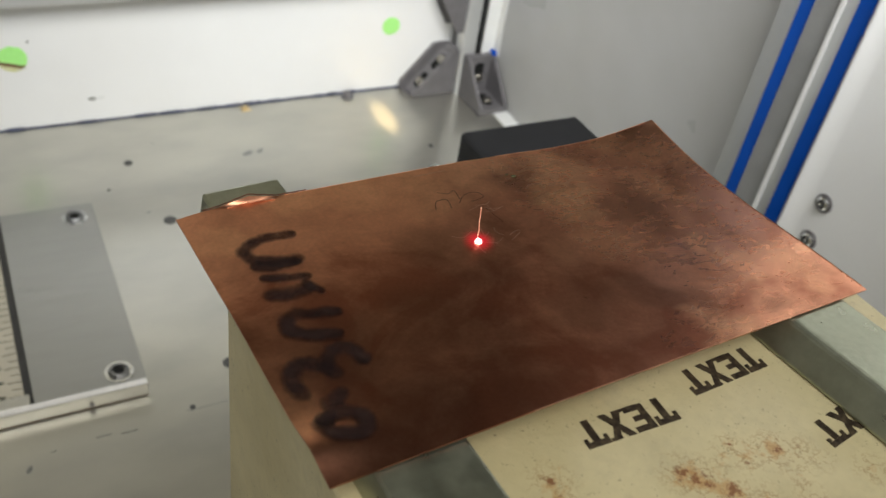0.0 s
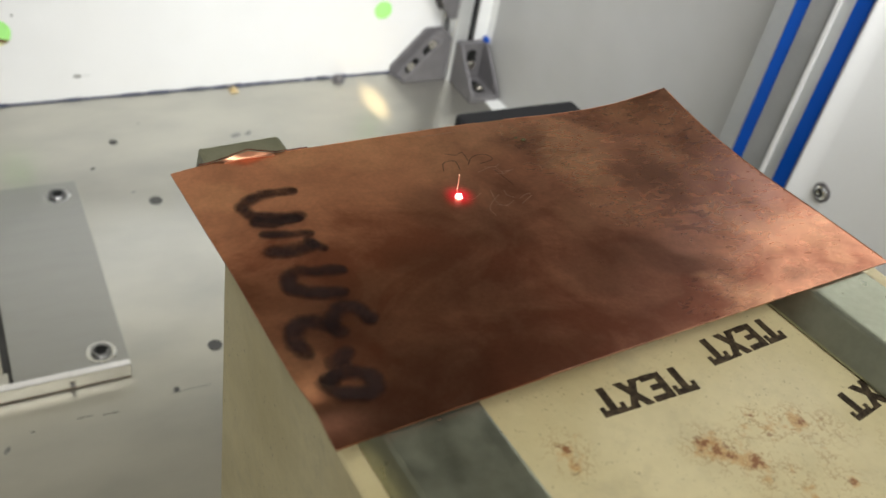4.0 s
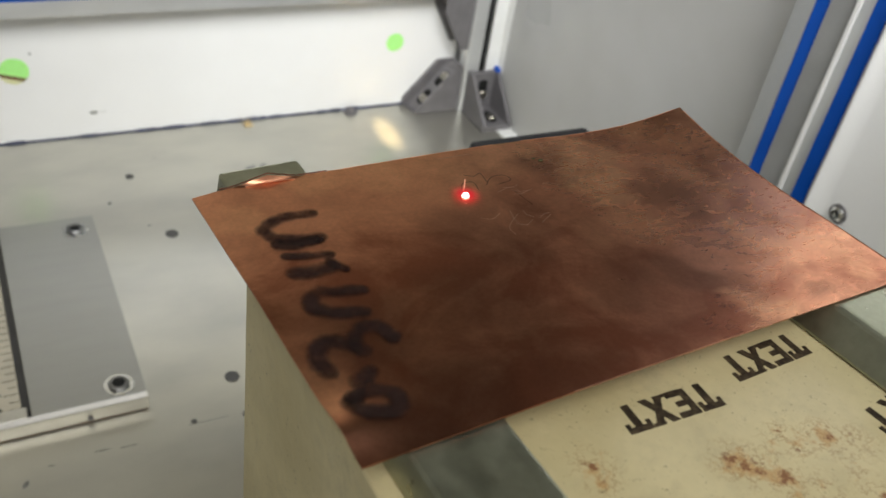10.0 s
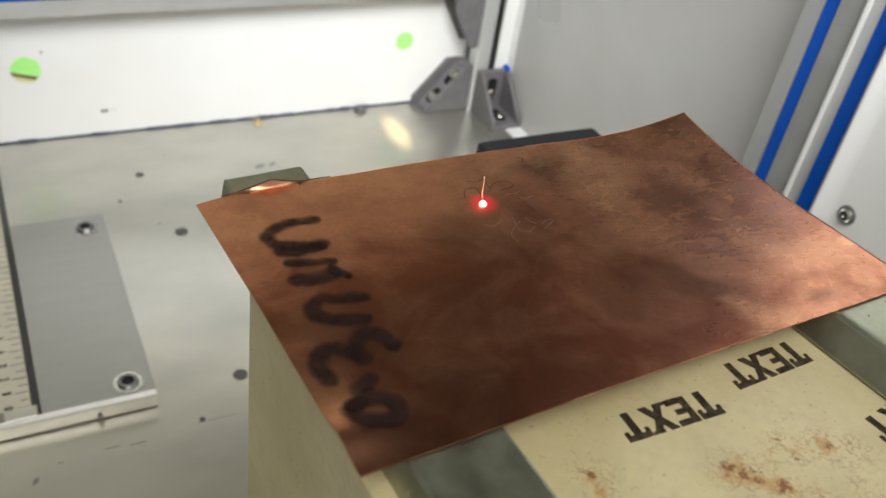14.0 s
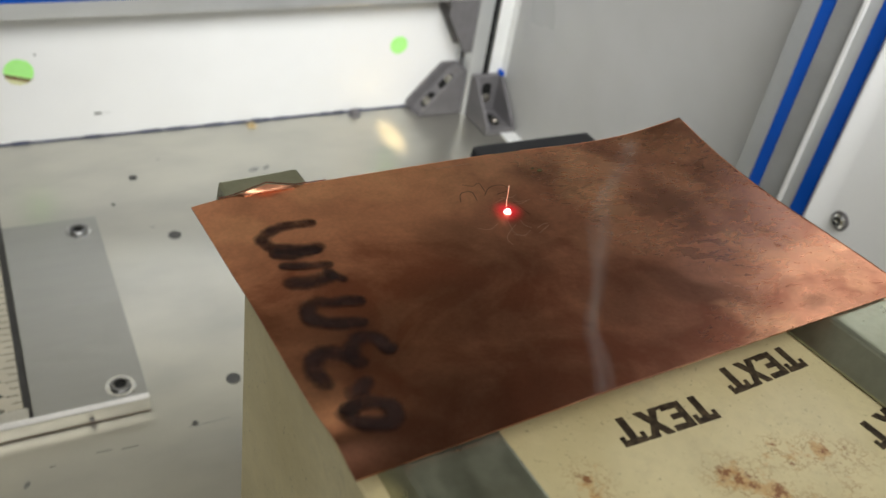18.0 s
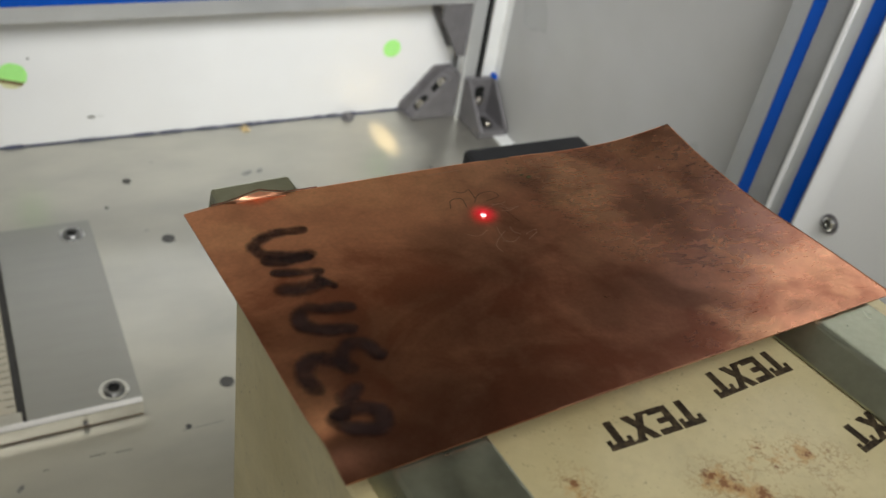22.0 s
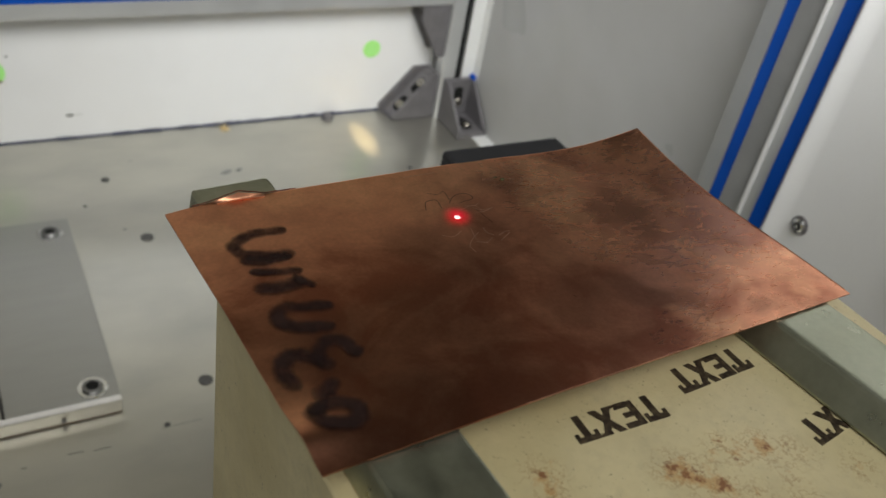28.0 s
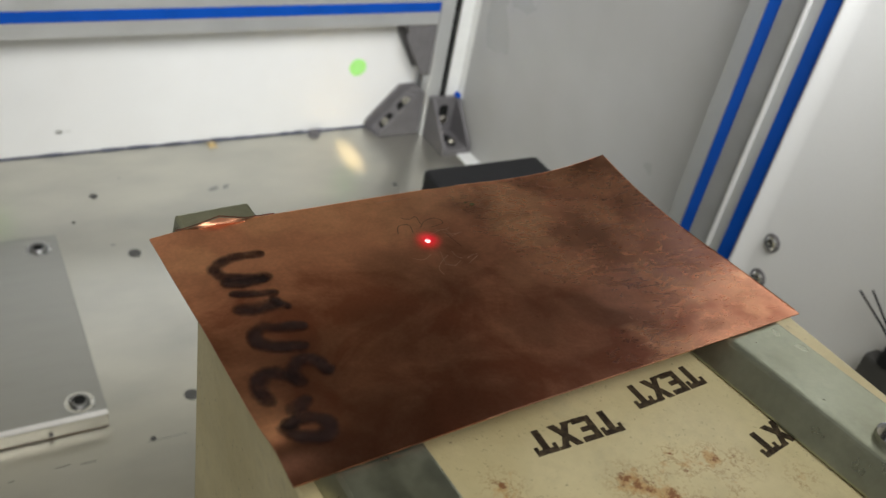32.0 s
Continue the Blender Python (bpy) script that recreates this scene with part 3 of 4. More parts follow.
# white strip painted in as the highlight on the post's rounded edge
solid("edge_highlight", box_bm(-0.0034, -0.0016, -0.3387, -0.3361, 0.0, 0.69, 0.0008, 3), PAPER, "thin white strip for the highlight on the door post's edge", "trim", kind="structure")
for z in (0.2145, 0.2245):
    part("nib", lathe_bm([(0.0007, 0.0), (0.0009, 0.0006), (0.0004, 0.0012)], 8, pose(-0.0156, -0.0042, z, 0, -90, 0)), BLUE, door_post, "ragged nib of the blue cover")
sealing = solid("trim_rear", box_bm(-0.72, -0.040, -0.0012, 0.0, 0.0, 0.0009), NAVY, "thin dark blue sealing strip at the foot of the panel", "seal", kind="structure")
rng, x = random.Random(4), -0.46
while x < -0.046:
    long, fat = rng.uniform(0.004, 0.016), rng.uniform(0.0010, 0.0021)
    part("bead", box_bm(x, min(x + long, -0.046), -0.0009 - 0.5 * fat, 0.0, 0.0, fat, 0.0003, 1), NAVY, sealing, "smeared bead of dark sealant")
    x += long + rng.uniform(0.001, 0.014)


def loft_bm(near, far, y0, y1):
    """A solid between two outlines in xz with the same count of corners, at y0 and y1."""
    bm = bmesh.new()
    a, b = ([bm.verts.new((x, y, z)) for x, z in line] for line, y in ((near, y0), (far, y1)))
    bm.faces.new(a)
    bm.faces.new(b[::-1])
    for k in range(len(a)):
        bm.faces.new((a[k], a[k - 1], b[k - 1], b[k]))
    bmesh.ops.recalc_face_normals(bm, faces=bm.faces[:])
    return bm


def gusset(name, m, label, wide=0.020, near=None, far=None, a=0.037, toe=0.008):
    """A cast corner bracket with legs along x and z. With near and far outlines its pocket lies in one sloping face, else it has a foot and a back."""
    ob = thing(name, label, "bracket", "corner brackets", m)
    w, t, d = 0.0026, 0.0055, 0.0055
    ramp = near is not None
    near = near or [(0, 0), (a, 0), (a, toe), (toe, a), (0, a)]
    far = far or near

    def between(k):
        return [(p[0] + (q[0] - p[0]) * k, p[1] + (q[1] - p[1]) * k) for p, q in zip(near, far)]

    for y in (0.0, wide - w):
        bm = loft_bm(between(y / wide), between((y + w) / wide), y, y + w)
        bmesh.ops.bevel(bm, geom=bm.edges[:], offset=0.0006, segments=2, affect="EDGES")
        part("web", bm, CAST, ob, smooth=True)
    if ramp:
        def sunk(k):
            return [(max(x - d * (x > 0.004) * (z > 0.0), 0.0002), max(z - d * (x > 0.004) * (z > 0.0), 0.0002)) if (x, z) != (0, 0) else (x, z) for x, z in between(k)]

        lo, hi = sunk(w / wide), sunk(1 - w / wide)
        part("pocket", loft_bm(lo, hi, w, wide - w), CAST, ob)
        low = (Vector((lo[2][0], w, lo[2][1])) + Vector((hi[2][0], wide - w, hi[2][1]))) / 2
        top = (Vector((lo[3][0], w, lo[3][1])) + Vector((hi[3][0], wide - w, hi[3][1]))) / 2
        along = (top - low).normalized()
        across = (Vector((hi[2][0], wide - w, hi[2][1])) - Vector((lo[2][0], w, lo[2][1]))).normalized()
        up = across.cross(along).normalized()
        up = -up if up.x < 0 else up
        turn = Matrix((along, up.cross(along), up)).transposed().to_4x4()
        seats = [(Matrix.Translation(low.lerp(top, f) + up * 0.0001) @ turn, 0.0072) for f in (0.28, 0.74)]
    else:
        part("foot", box_bm(0.0, a - 0.0003, w, wide - w, 0.0, t, 0.0003, 1), CAST, ob)
        part("back", box_bm(0.0, t, w, wide - w, t, a - 0.0003, 0.0003, 1), CAST, ob)
        seats = [(pose(a * 0.58, wide / 2, t), 0.0090), (pose(t, wide / 2, a * 0.58, 0, 90, 0), 0.0090)]
    for k, (m2, half) in enumerate(seats):
        slot = prism_bm([(half * x, 0.0042 * y) for x, y in ((-1, -0.4), (-0.8, -1), (0.8, -1), (1, -0.4), (1, 0.4), (0.8, 1), (-0.8, 1), (-1, 0.4))], 0.0003)
        slot.transform(m2)
        part("slot", slot, DARK, ob, "dark slotted hole")
        part("screw", lathe_bm([(0.0033, 0.0003), (0.0033, 0.0020), (0.0027, 0.0027), (0.0015, 0.0027), (0.0015, 0.0012)], 16, m2 @ pose(half * (0.42 if k or not ramp else -0.2), 0.0006, 0)), ZINC, ob, "dull zinc-plated screw", True)
        part("socket", lathe_bm([(0.0014, 0.0013), (0.0014, 0.0016)], 6, m2 @ pose(half * (0.42 if k or not ramp else -0.2), 0.0006, 0)), DARK, ob, "dark socket of the screw")
    return ob


NEAR = [(0, 0), (0.0375, 0), (0.0375, 0.0025), (0.0050, 0.0386), (0, 0.0386)]
FAR = [(0, 0), (0.0425, 0), (0.0425, 0.0065), (0.0150, 0.0384), (0, 0.0384)]
SQUARE = [(0, 0), (0.0400, 0), (0.0400, 0.0110), (0.0110, 0.0400), (0, 0.0400)]
gusset("corner_bracket", pose(-0.0037, -0.0198, 0.0) @ Matrix.Diagonal((-1, 1, 1, 1)), "grey cast corner bracket screwed to post and base plate", 0.0197, NEAR, FAR)
gusset("corner_bracket", pose(-0.0037, -0.0215, 0.099) @ Matrix.Diagonal((-0.62, 1, -1.1, 1)), "grey cast corner bracket screwed to post and rail", 0.0205, SQUARE)
gusset("corner_bracket", pose(-0.0010, -0.0228, 0.0, 0, 0, -90), "grey cast corner bracket screwed to the front of the post", 0.0260)


# ---- writing ----
def writing_bm(text, size, depth=0.00012):
    """Letters of the built-in font as a mesh, centred, flat in xy."""
    cu = bpy.data.curves.new("writing", "FONT")
    cu.body, cu.size, cu.extrude, cu.align_x, cu.align_y, cu.offset = text, size, depth, "CENTER", "CENTER", size * 0.018
    ob = bpy.data.objects.new("writing", cu)
    scene.collection.objects.link(ob)
    me = bpy.data.meshes.new_from_object(ob.evaluated_get(bpy.context.evaluated_depsgraph_get()))
    bm = bmesh.new()
    bm.from_mesh(me)
    bpy.data.objects.remove(ob)
    bpy.data.meshes.remove(me)
    return bm


def fitted(bm, wide, high):
    xs, ys = [v.co.x for v in bm.verts], [v.co.y for v in bm.verts]
    bm.transform(Matrix.Diagonal((wide / (max(xs) - min(xs)), high / (max(ys) - min(ys)), 1, 1)) @ Matrix.Translation((-(max(xs) + min(xs)) / 2, -(max(ys) + min(ys)) / 2, 0)))
    return bm


# block letters with slab feet, in units of one letter height
LETTERS = {
    "T": [[(0.0, 0.80), (0.86, 0.80), (0.86, 1.0), (0.0, 1.0)], [(0.30, 0.0), (0.56, 0.0), (0.56, 0.79), (0.30, 0.79)], [(0.0, 0.66), (0.13, 0.66), (0.13, 0.79), (0.0, 0.79)], [(0.73, 0.66), (0.86, 0.66), (0.86, 0.79), (0.73, 0.79)]],
    "E": [[(0.0, 0.0), (0.25, 0.0), (0.25, 1.0), (0.0, 1.0)], [(0.26, 0.80), (0.76, 0.80), (0.76, 1.0), (0.26, 1.0)], [(0.26, 0.41), (0.60, 0.41), (0.60, 0.59), (0.26, 0.59)], [(0.26, 0.0), (0.76, 0.0), (0.76, 0.20), (0.26, 0.20)]],
    "X": [[(0.0, 0.0), (0.28, 0.0), (0.88, 1.0), (0.60, 1.0)], [(0.60, 0.0), (0.88, 0.0), (0.28, 1.0), (0.0, 1.0)], [(-0.06, 0.0), (0.34, 0.0), (0.34, 0.10), (-0.06, 0.10)], [(0.54, 0.9), (0.94, 0.9), (0.94, 1.0), (0.54, 1.0)]],
}


def block_letter_bm(ch, high, depth):
    bm = bmesh.new()
    for k, outline in enumerate(LETTERS[ch]):
        depth += 0.00002 * k
        low = [bm.verts.new((x * high, y * high, 0)) for x, y in outline]
        top = [bm.verts.new((x * high, y * high, depth)) for x, y in outline]
        bm.faces.new(low[::-1])
        bm.faces.new(top)
        for k in range(4):
            bm.faces.new((low[k], low[(k + 1) % 4], top[(k + 1) % 4], top[k]))
    return bm


# ---- stop plate with ruler ----
def cap_screw(name, m, label, group, r=0.0050, washer=0.0072):
    ob = thing(name, label, "screw", group, m)
    part("rim", lathe_bm([(washer - 0.0006, 0), (washer + 0.0002, 0), (washer, 0.0003), (washer - 0.0004, 0.0003)], 32), CHROME, ob, "bright rim of the counterbore", True)
    part("recess", lathe_bm([(washer - 0.0008, 0), (washer - 0.0008, 0.0002)], 32), DARK, ob, "dark counterbore")
    part("head", lathe_bm([(r, 0.0002), (r, 0.0013), (r * 0.9, 0.0018), (r * 0.62, 0.0018), (r * 0.56, 0.0006)], 32), GUNMETAL, ob, "", True)
    part("socket", lathe_bm([(r * 0.56, 0.0007), (r * 0.56, 0.0012)], 6), DARK, ob, "dark hexagon socket")
    return ob


stop = thing("stop_plate", "grey ground aluminium stop plate screwed to the base", "plate")
part("plate", box_bm(-0.3575, -0.3050, -0.2643, -0.1090, 0.0, 0.0088, 0.0004, 2), PLATE, stop)
part("front_ledge", box_bm(-0.60, -0.3050, -0.2682, -0.2645, 0.0011, 0.0086, 0.0004, 2), LEDGE, stop, "tan machined front edge")
part("ledge_top", box_bm(-0.60, -0.3051, -0.2680, -0.2646, 0.0086, 0.0093, 0.0003, 2), LEDGE_LIT, stop, "top of the front edge, its brightness put into the colour")
# the shadow line under the ledge, as a brown strip
part("ledge_foot_shade", box_bm(-0.60, -0.3056, -0.2676, -0.2650, 0.0, 0.0011), BROWN, stop, "brown strip for the shadow line under the front edge")
# flat disc for a small stain on the ledge's front
part("ledge_stain", lathe_bm([(0.0012, 0), (0.0012, 0.0005)], 12, pose(-0.3325, -0.2686, 0.0035, 90, 0, 0)), CAST, stop, "small dark stain on the ledge")
for y in (-0.2560, -0.1220):
    cap_screw("cap_screw", pose(-0.3168, y, 0.0088), "steel socket head screw with washer in the stop plate", "stop plate screws")

rule = thing("ruler", "yellowed ruler with dark ticks and numbers beside the stop plate", "ruler")
part("blade", box_bm(-0.3900, -0.3612, -0.2560, -0.0300, 0.0, 0.0070, 0.0003, 1), RULER, rule)
part("end_stop", box_bm(-0.3740, -0.3590, -0.2640, -0.2565, 0.0, 0.0084, 0.0004, 1), LEDGE, rule, "pale metal end stop")
# dark filler for the shaded gap between rule and stop plate
part("groove", box_bm(-0.3612, -0.3576, -0.2560, -0.0300, 0.0, 0.0010), GREY_PLASTIC, rule, "dark strip for the shade in the gap beside the rule")
for k in range(41):
    y = -0.2556 + 0.005 * k
    long = 0.0062 if k % 2 == 0 else 0.0042
    part("tick", box_bm(-0.3616 - long, -0.3616, y - 0.00022, y + 0.00022, 0.0070, 0.00705), DARK, rule)
for k in range(10):
    bm = fitted(writing_bm(str(k), 0.004), 0.0014 if k == 1 else 0.0022, 0.0040)
    bm.transform(pose(-0.3712, -0.2545 + 0.010 * k, 0.0071, 0, 0, -90))
    part("numeral", bm, DARK, rule)


# ---- things set in the base plate and panels ----
def flush_screw(m, r, label, material=DARK, group="base plate screws"):
    ob = thing("flush_screw", label, "screw", group, m)
    part("rim", lathe_bm([(r * 0.7, 0), (r, 0), (r, 0.0003), (r * 0.7, 0.0003)], 20), GREY_PLASTIC, ob, "", True)
    part("recess", lathe_bm([(r * 0.62, 0), (r * 0.62, 0.00015)], 20), material, ob, "dark recess")
    return ob


for x, y, r in ((-0.2617, -0.1286, 0.0040), (-0.2610, -0.2594, 0.0038), (-0.2736, -0.0587, 0.0028), (-0.2912, -0.0867, 0.0011), (-0.2868, -0.2835, 0.0015), (-0.2615, -0.2868, 0.0018), (-0.0585, -0.0900, 0.0018)):
    flush_screw(pose(x, y, 0.0001), r, "dark screw sunk flush in the base plate")

clip = thing("panel_clip", "steel screw head at the foot of the rear panel", "screw", at=pose(-0.0930, -0.0060, 0.0))
part("washer", lathe_bm([(0.003, 0), (0.0052, 0), (0.0052, 0.0009), (0.003, 0.0009)], 20), CAST, clip, "", True)
part("head", lathe_bm([(0.0036, 0.0009), (0.0036, 0.0034), (0.0028, 0.0042), (0.0014, 0.0042), (0.0014, 0.0024)], 6), CAST, clip)
stud = thing("brass_stud", "small square yellowish brass stud at the foot of the panel", "stud", at=pose(-0.1772, -0.0075, 0.0))
part("foot", box_bm(-0.0034, 0.0034, -0.0034, 0.0034, 0.0, 0.0012, 0.0003, 1), BRASS, stud)
part("pin", lathe_bm([(0.0018, 0.0012), (0.0018, 0.0030), (0.0012, 0.0036)], 14), BRASS, stud, "", True)

for x0, x1, y in ((-0.3340, -0.3270, -0.2872), (-0.3225, -0.3150, -0.2886), (-0.3545, -0.3520, -0.2888), (-0.2900, -0.2700, -0.2850)):
    solid("scratch_mark", box_bm(x0, x1, y - 0.0002, y + 0.0002, 0.00005, 0.00012), SMUDGE if x0 == -0.2900 else GREY_PLASTIC, "short dark scratch on the base plate", "scratch", "base plate scratches")
for x, y, r, turn in ((-0.1929, -0.0663, 0.0030, 25), (-0.1836, -0.0654, 0.0022, 40), (-0.2726, -0.1165, 0.0010, 0), (-0.2530, -0.0387, 0.0008, 0), (-0.3648, -0.2959, 0.0016, 60)):
    solid("dirt_speck", lathe_bm([(r, 0.0), (r * 0.9, 0.0001), (r * 0.4, 0.00015)], 11, pose(x, y, 0.0, 0, 0, turn) @ Matrix.Diagonal((1.5, 0.7, 1, 1))), SMUDGE, "small greyish dirt mark on the base plate", "dirt mark", "dirt marks")
solid("wall_speck", lathe_bm([(0.0009, 0.0), (0.0008, 0.0002), (0.0003, 0.0003)], 9, pose(-0.3206, 0.0, 0.0653, 90, 0, 0)), SMUDGE, "tiny brown speck on the white panel", "dirt mark", "dirt marks")
solid("paper_tab", box_bm(0.0130, 0.0264, -0.0800, -0.0510, 0.0, 0.0012, 0.0003, 1), PAPER, "white plastic strip at the foot of the side panel", "strip")


def sticker(m, r, torn, label):
    """A round sticker lying on the rear panel, facing -y."""
    ob = thing("round_sticker", label, "sticker", "green stickers", m)
    seg = [(r * math.cos(a), r * math.sin(a)) for a in (radians(k * 10) for k in range(36))]
    if not torn:
        part("disc", prism_bm(seg, 0.0003, pose(0, 0, 0, 90, 0, 0)), GREEN, ob)
        return ob
    for name, lo, hi, mat, label2 in (("disc", -0.38, 1.01, GREEN, ""), ("tear", -0.66, -0.38, BROWN, "brown torn strip"), ("backing", -1.01, -0.66, BACKING, "pale yellowish paper backing")):
        tilt = -0.30
        cut = []
        for k in range(72):
            a = radians(k * 5)
            x, z = r * math.cos(a), r * math.sin(a)
            h = z - tilt * x
            h2 = min(max(h, lo * r), hi * r)
            cut.append((x, z + h2 - h))
        pts = [p for k, p in enumerate(cut) if (Vector(p) - Vector(cut[k - 1])).length > 1e-5]
        part(name, prism_bm(pts, 0.0003, pose(0, 0, 0, 90, 0, 0)), mat, ob, label2)
    return ob


sticker(pose(-0.0579, -0.0001, 0.0552), 0.0073, False, "round bright green sticker on the rear panel")
sticker(pose(-0.3315, -0.0001, 0.0537), 0.0092, True, "round green sticker with a torn brown edge on the rear panel")
for x, z in ((-0.2850, 0.0182), (-0.2790, 0.0185)):
    solid("paint_chip", lathe_bm([(0.0022, 0.0), (0.0022, 0.0002), (0.0012, 0.0003)], 9, pose(x, 0.0, z, 90, 0, 0) @ Matrix.Diagonal((1.3, 0.6, 1, 1))), SMUDGE if x < -0.28 else PAPER, "small grey chip in the white paint", "paint chip", "paint chips")
solid("blue_tape", box_bm(0.0225, 0.0262, -0.0300, -0.0232, 0.0340, 0.0400, 0.0015, 2), BLUE, "crumpled bit of blue plastic above the bracket", "plastic scrap")


def panel_screw(y, z):
    ob = thing("panel_screw", "grey pan head screw with washer in the white panel", "screw", "side panel screws", pose(-0.0045, y, z, 0, -90, 0))
    part("washer", lathe_bm([(0.002, 0), (0.0048, 0), (0.0048, 0.0008), (0.002, 0.0008)], 22), CAST, ob, "", True)
    part("head", lathe_bm([(0.0036, 0.0008), (0.0034, 0.0018), (0.0024, 0.0026), (0.0013, 0.0026), (0.0012, 0.0016)], 22), CHROME, ob, "", True)


panel_screw(-0.3745, 0.1372)
panel_screw(-0.3755, 0.1160)

plug = thing("cable_plug", "dark grey plug with thin black wires on the white panel", "plug", at=pose(-0.0045, -0.4540, 0.1180))
part("housing", box_bm(-0.010, 0.0, -0.010, 0.008, -0.010, 0.012, 0.002, 2), GREY_PLASTIC, plug)
part("knob", lathe_bm([(0.003, -0.004), (0.004, -0.003), (0.004, 0.003), (0.003, 0.004)], 16, pose(-0.006, 0.006, -0.014)), BLACK, plug, "", True)
part("collar", lathe_bm([(0.005, 0.0), (0.0045, 0.008), (0.003, 0.012)], 16, pose(-0.006, -0.002, 0.012)), BLACK, plug, "black cable collar", True)


for dy, dz in ((0.026, 0.012), (0.021, 0.016), (0.004, 0.022)):
    part("wire", tube_bm([(-0.006, -0.001, 0.020), (-0.006, 0.35 * dy, 0.020 + 0.45 * dz), (-0.005, dy, 0.020 + dz)], 0.0005), BLACK, plug, "thin black wire")

# ---- fixture block ----
block = thing("fixture_block", "tall cream enamelled fixture block with steel bars on top", "fixture")
bm = prism_bm([(-0.3196, -0.4709), (-0.3128, -0.5625), (-0.1906, -0.5580), (-0.1935, -0.5060), (-0.2250, -0.4640)], 0.2460)
bmesh.ops.bevel(bm, geom=bm.edges[:], offset=0.0010, segments=3, affect="EDGES", profile=0.6)
part("body", bm, CREAM, block)


def bar_bm(section, y0, y1, m):
    """A bar along y with a section in xz, its edges softened."""
    bm = prism_bm(section, y1 - y0, m @ pose(0, y1, 0, 90, 0, 0))
    bmesh.ops.bevel(bm, geom=bm.edges[:], offset=0.0006, segments=2, affect="EDGES", profile=0.6)
    return bm


left_bar = part("bar", bar_bm([(-0.0093, 0.0), (0.0078, 0.0), (0.0077, 0.0068), (-0.0080, 0.0068), (-0.0083, 0.0065)], -0.0560, 0.0556, pose(-0.3050, -0.5010, 0.2459, -0.4, 0, 4.4)), STEEL, block, "grey-green ground steel bar")
right_bar = part("bar", bar_bm([(-0.0099, 0.0), (0.0091, 0.0), (0.0086, 0.0067), (-0.0062, 0.0067), (-0.0068, 0.0064)], -0.0485, 0.0450, pose(-0.2172, -0.5098, 0.2462, -0.5, 0, 8.0)), STEEL, block, "grey-green ground steel bar")
part("bolt", lathe_bm([(0.0037, 0.0), (0.0036, 0.0012), (0.0027, 0.0021), (0.0013, 0.0025)], 24, pose(-0.2117, -0.5482, 0.2532)), CHROME, right_bar, "bright domed bolt head", True)
part("counterbore", lathe_bm([(0.0044, 0.0), (0.0060, 0.0), (0.0057, 0.0005), (0.0050, 0.0006), (0.0046, 0.0001)], 32, pose(-0.3012, -0.5460, 0.2529)), STEEL, left_bar, "rim of a bolt hole", True)
part("bolt_hole", lathe_bm([(0.0046, 0.0), (0.0046, 0.0003)], 32, pose(-0.3012, -0.5460, 0.2529)), DARK, left_bar, "dark bolt hole")


def stamped(middle, wide, high, turn, letters="TEXT"):
    """Stamped letters that read from the far side; middle of the word on the block's top."""
    x = 0.0
    total = sum({"T": 0.86, "E": 0.76, "X": 0.88}[c] for c in letters) * high + 0.09 * high * (len(letters) - 1)
    squeeze = wide / total
    for c in letters:
        bm = block_letter_bm(c, high, 0.00015)
        bm.transform(pose(*middle, 0.2460, 0, 0, turn) @ Matrix.Diagonal((squeeze, 1, 1, 1)) @ Matrix.Translation((x - total / 2, -high / 2, 0)))
        part("letter", bm, ENGRAVED, block, "burnt black stamped letter")
        x += {"T": 0.86, "E": 0.76, "X": 0.88}[c] * high + 0.09 * high


stamped((-0.2642, -0.5212), 0.0196, 0.0056, 180)
stamped((-0.2390, -0.5170), 0.0188, 0.0058, 184)
stamped((-0.2274, -0.5354), 0.0098, 0.0056, 190, "XT")

solid("black_box", box_bm(-0.142, -0.071, -0.330, -0.2595, 0.0, 0.128, 0.003, 3), BLACK, "matt black plastic housing on the base plate", "housing")

# ---- copper sheet ----
CORNERS = [Vector((-0.324, -0.452, 0.2522)), Vector((-0.211, -0.452, 0.2540)), Vector((-0.319, -0.521, 0.2534)), Vector((-0.201, -0.514, 0.2534))]


def sheet_point(u, v):
    """A point of the sheet: u along the long side, v from the rear edge to the front edge."""
    p = CORNERS[0].lerp(CORNERS[1], u).lerp(CORNERS[2].lerp(CORNERS[3], u), v)
    curl = 0.0042 * max(0, (u - 0.70) / 0.30) ** 2 * max(0, 1 - v * 1.7) ** 2
    middle = 0.0012 * math.sin(math.pi * min(1, u * 1.15)) * (1 - 0.6 * v)
    buckle = 0.0014 * max(0, 1 - abs(u - 0.125) / 0.056) ** 1.2 * max(0, 1 - v / 0.010) ** 1.2
    wave = 0.00025 * math.sin(9 * u + 2) * math.sin(5 * v + 1)
    droop = 0.0010 * max(0, 1 - u / 0.09) ** 1.5 * max(0, 1 - 1.6 * v)
    dent = 0.0011 * math.exp(-((u / 0.08) ** 2) - ((v - 0.90) / 0.06) ** 2) + 0.0004 * math.exp(-((u / 0.06) ** 2) - ((v - 0.45) / 0.12) ** 2)
    return p + Vector((0, 0, curl + middle + buckle + wave + dent - droop))


def on_sheet(x, y, up=0.0):
    """The sheet's surface at x, y."""
    u, v = 0.5, 0.5
    for _ in range(6):
        a, b = CORNERS[0].lerp(CORNERS[1], u), CORNERS[2].lerp(CORNERS[3], u)
        v = (y - a.y) / (b.y - a.y)
        c, d = CORNERS[0].lerp(CORNERS[2], v), CORNERS[1].lerp(CORNERS[3], v)
        u = (x - c.x) / (d.x - c.x)
    return sheet_point(u, v) + Vector((0, 0, up))


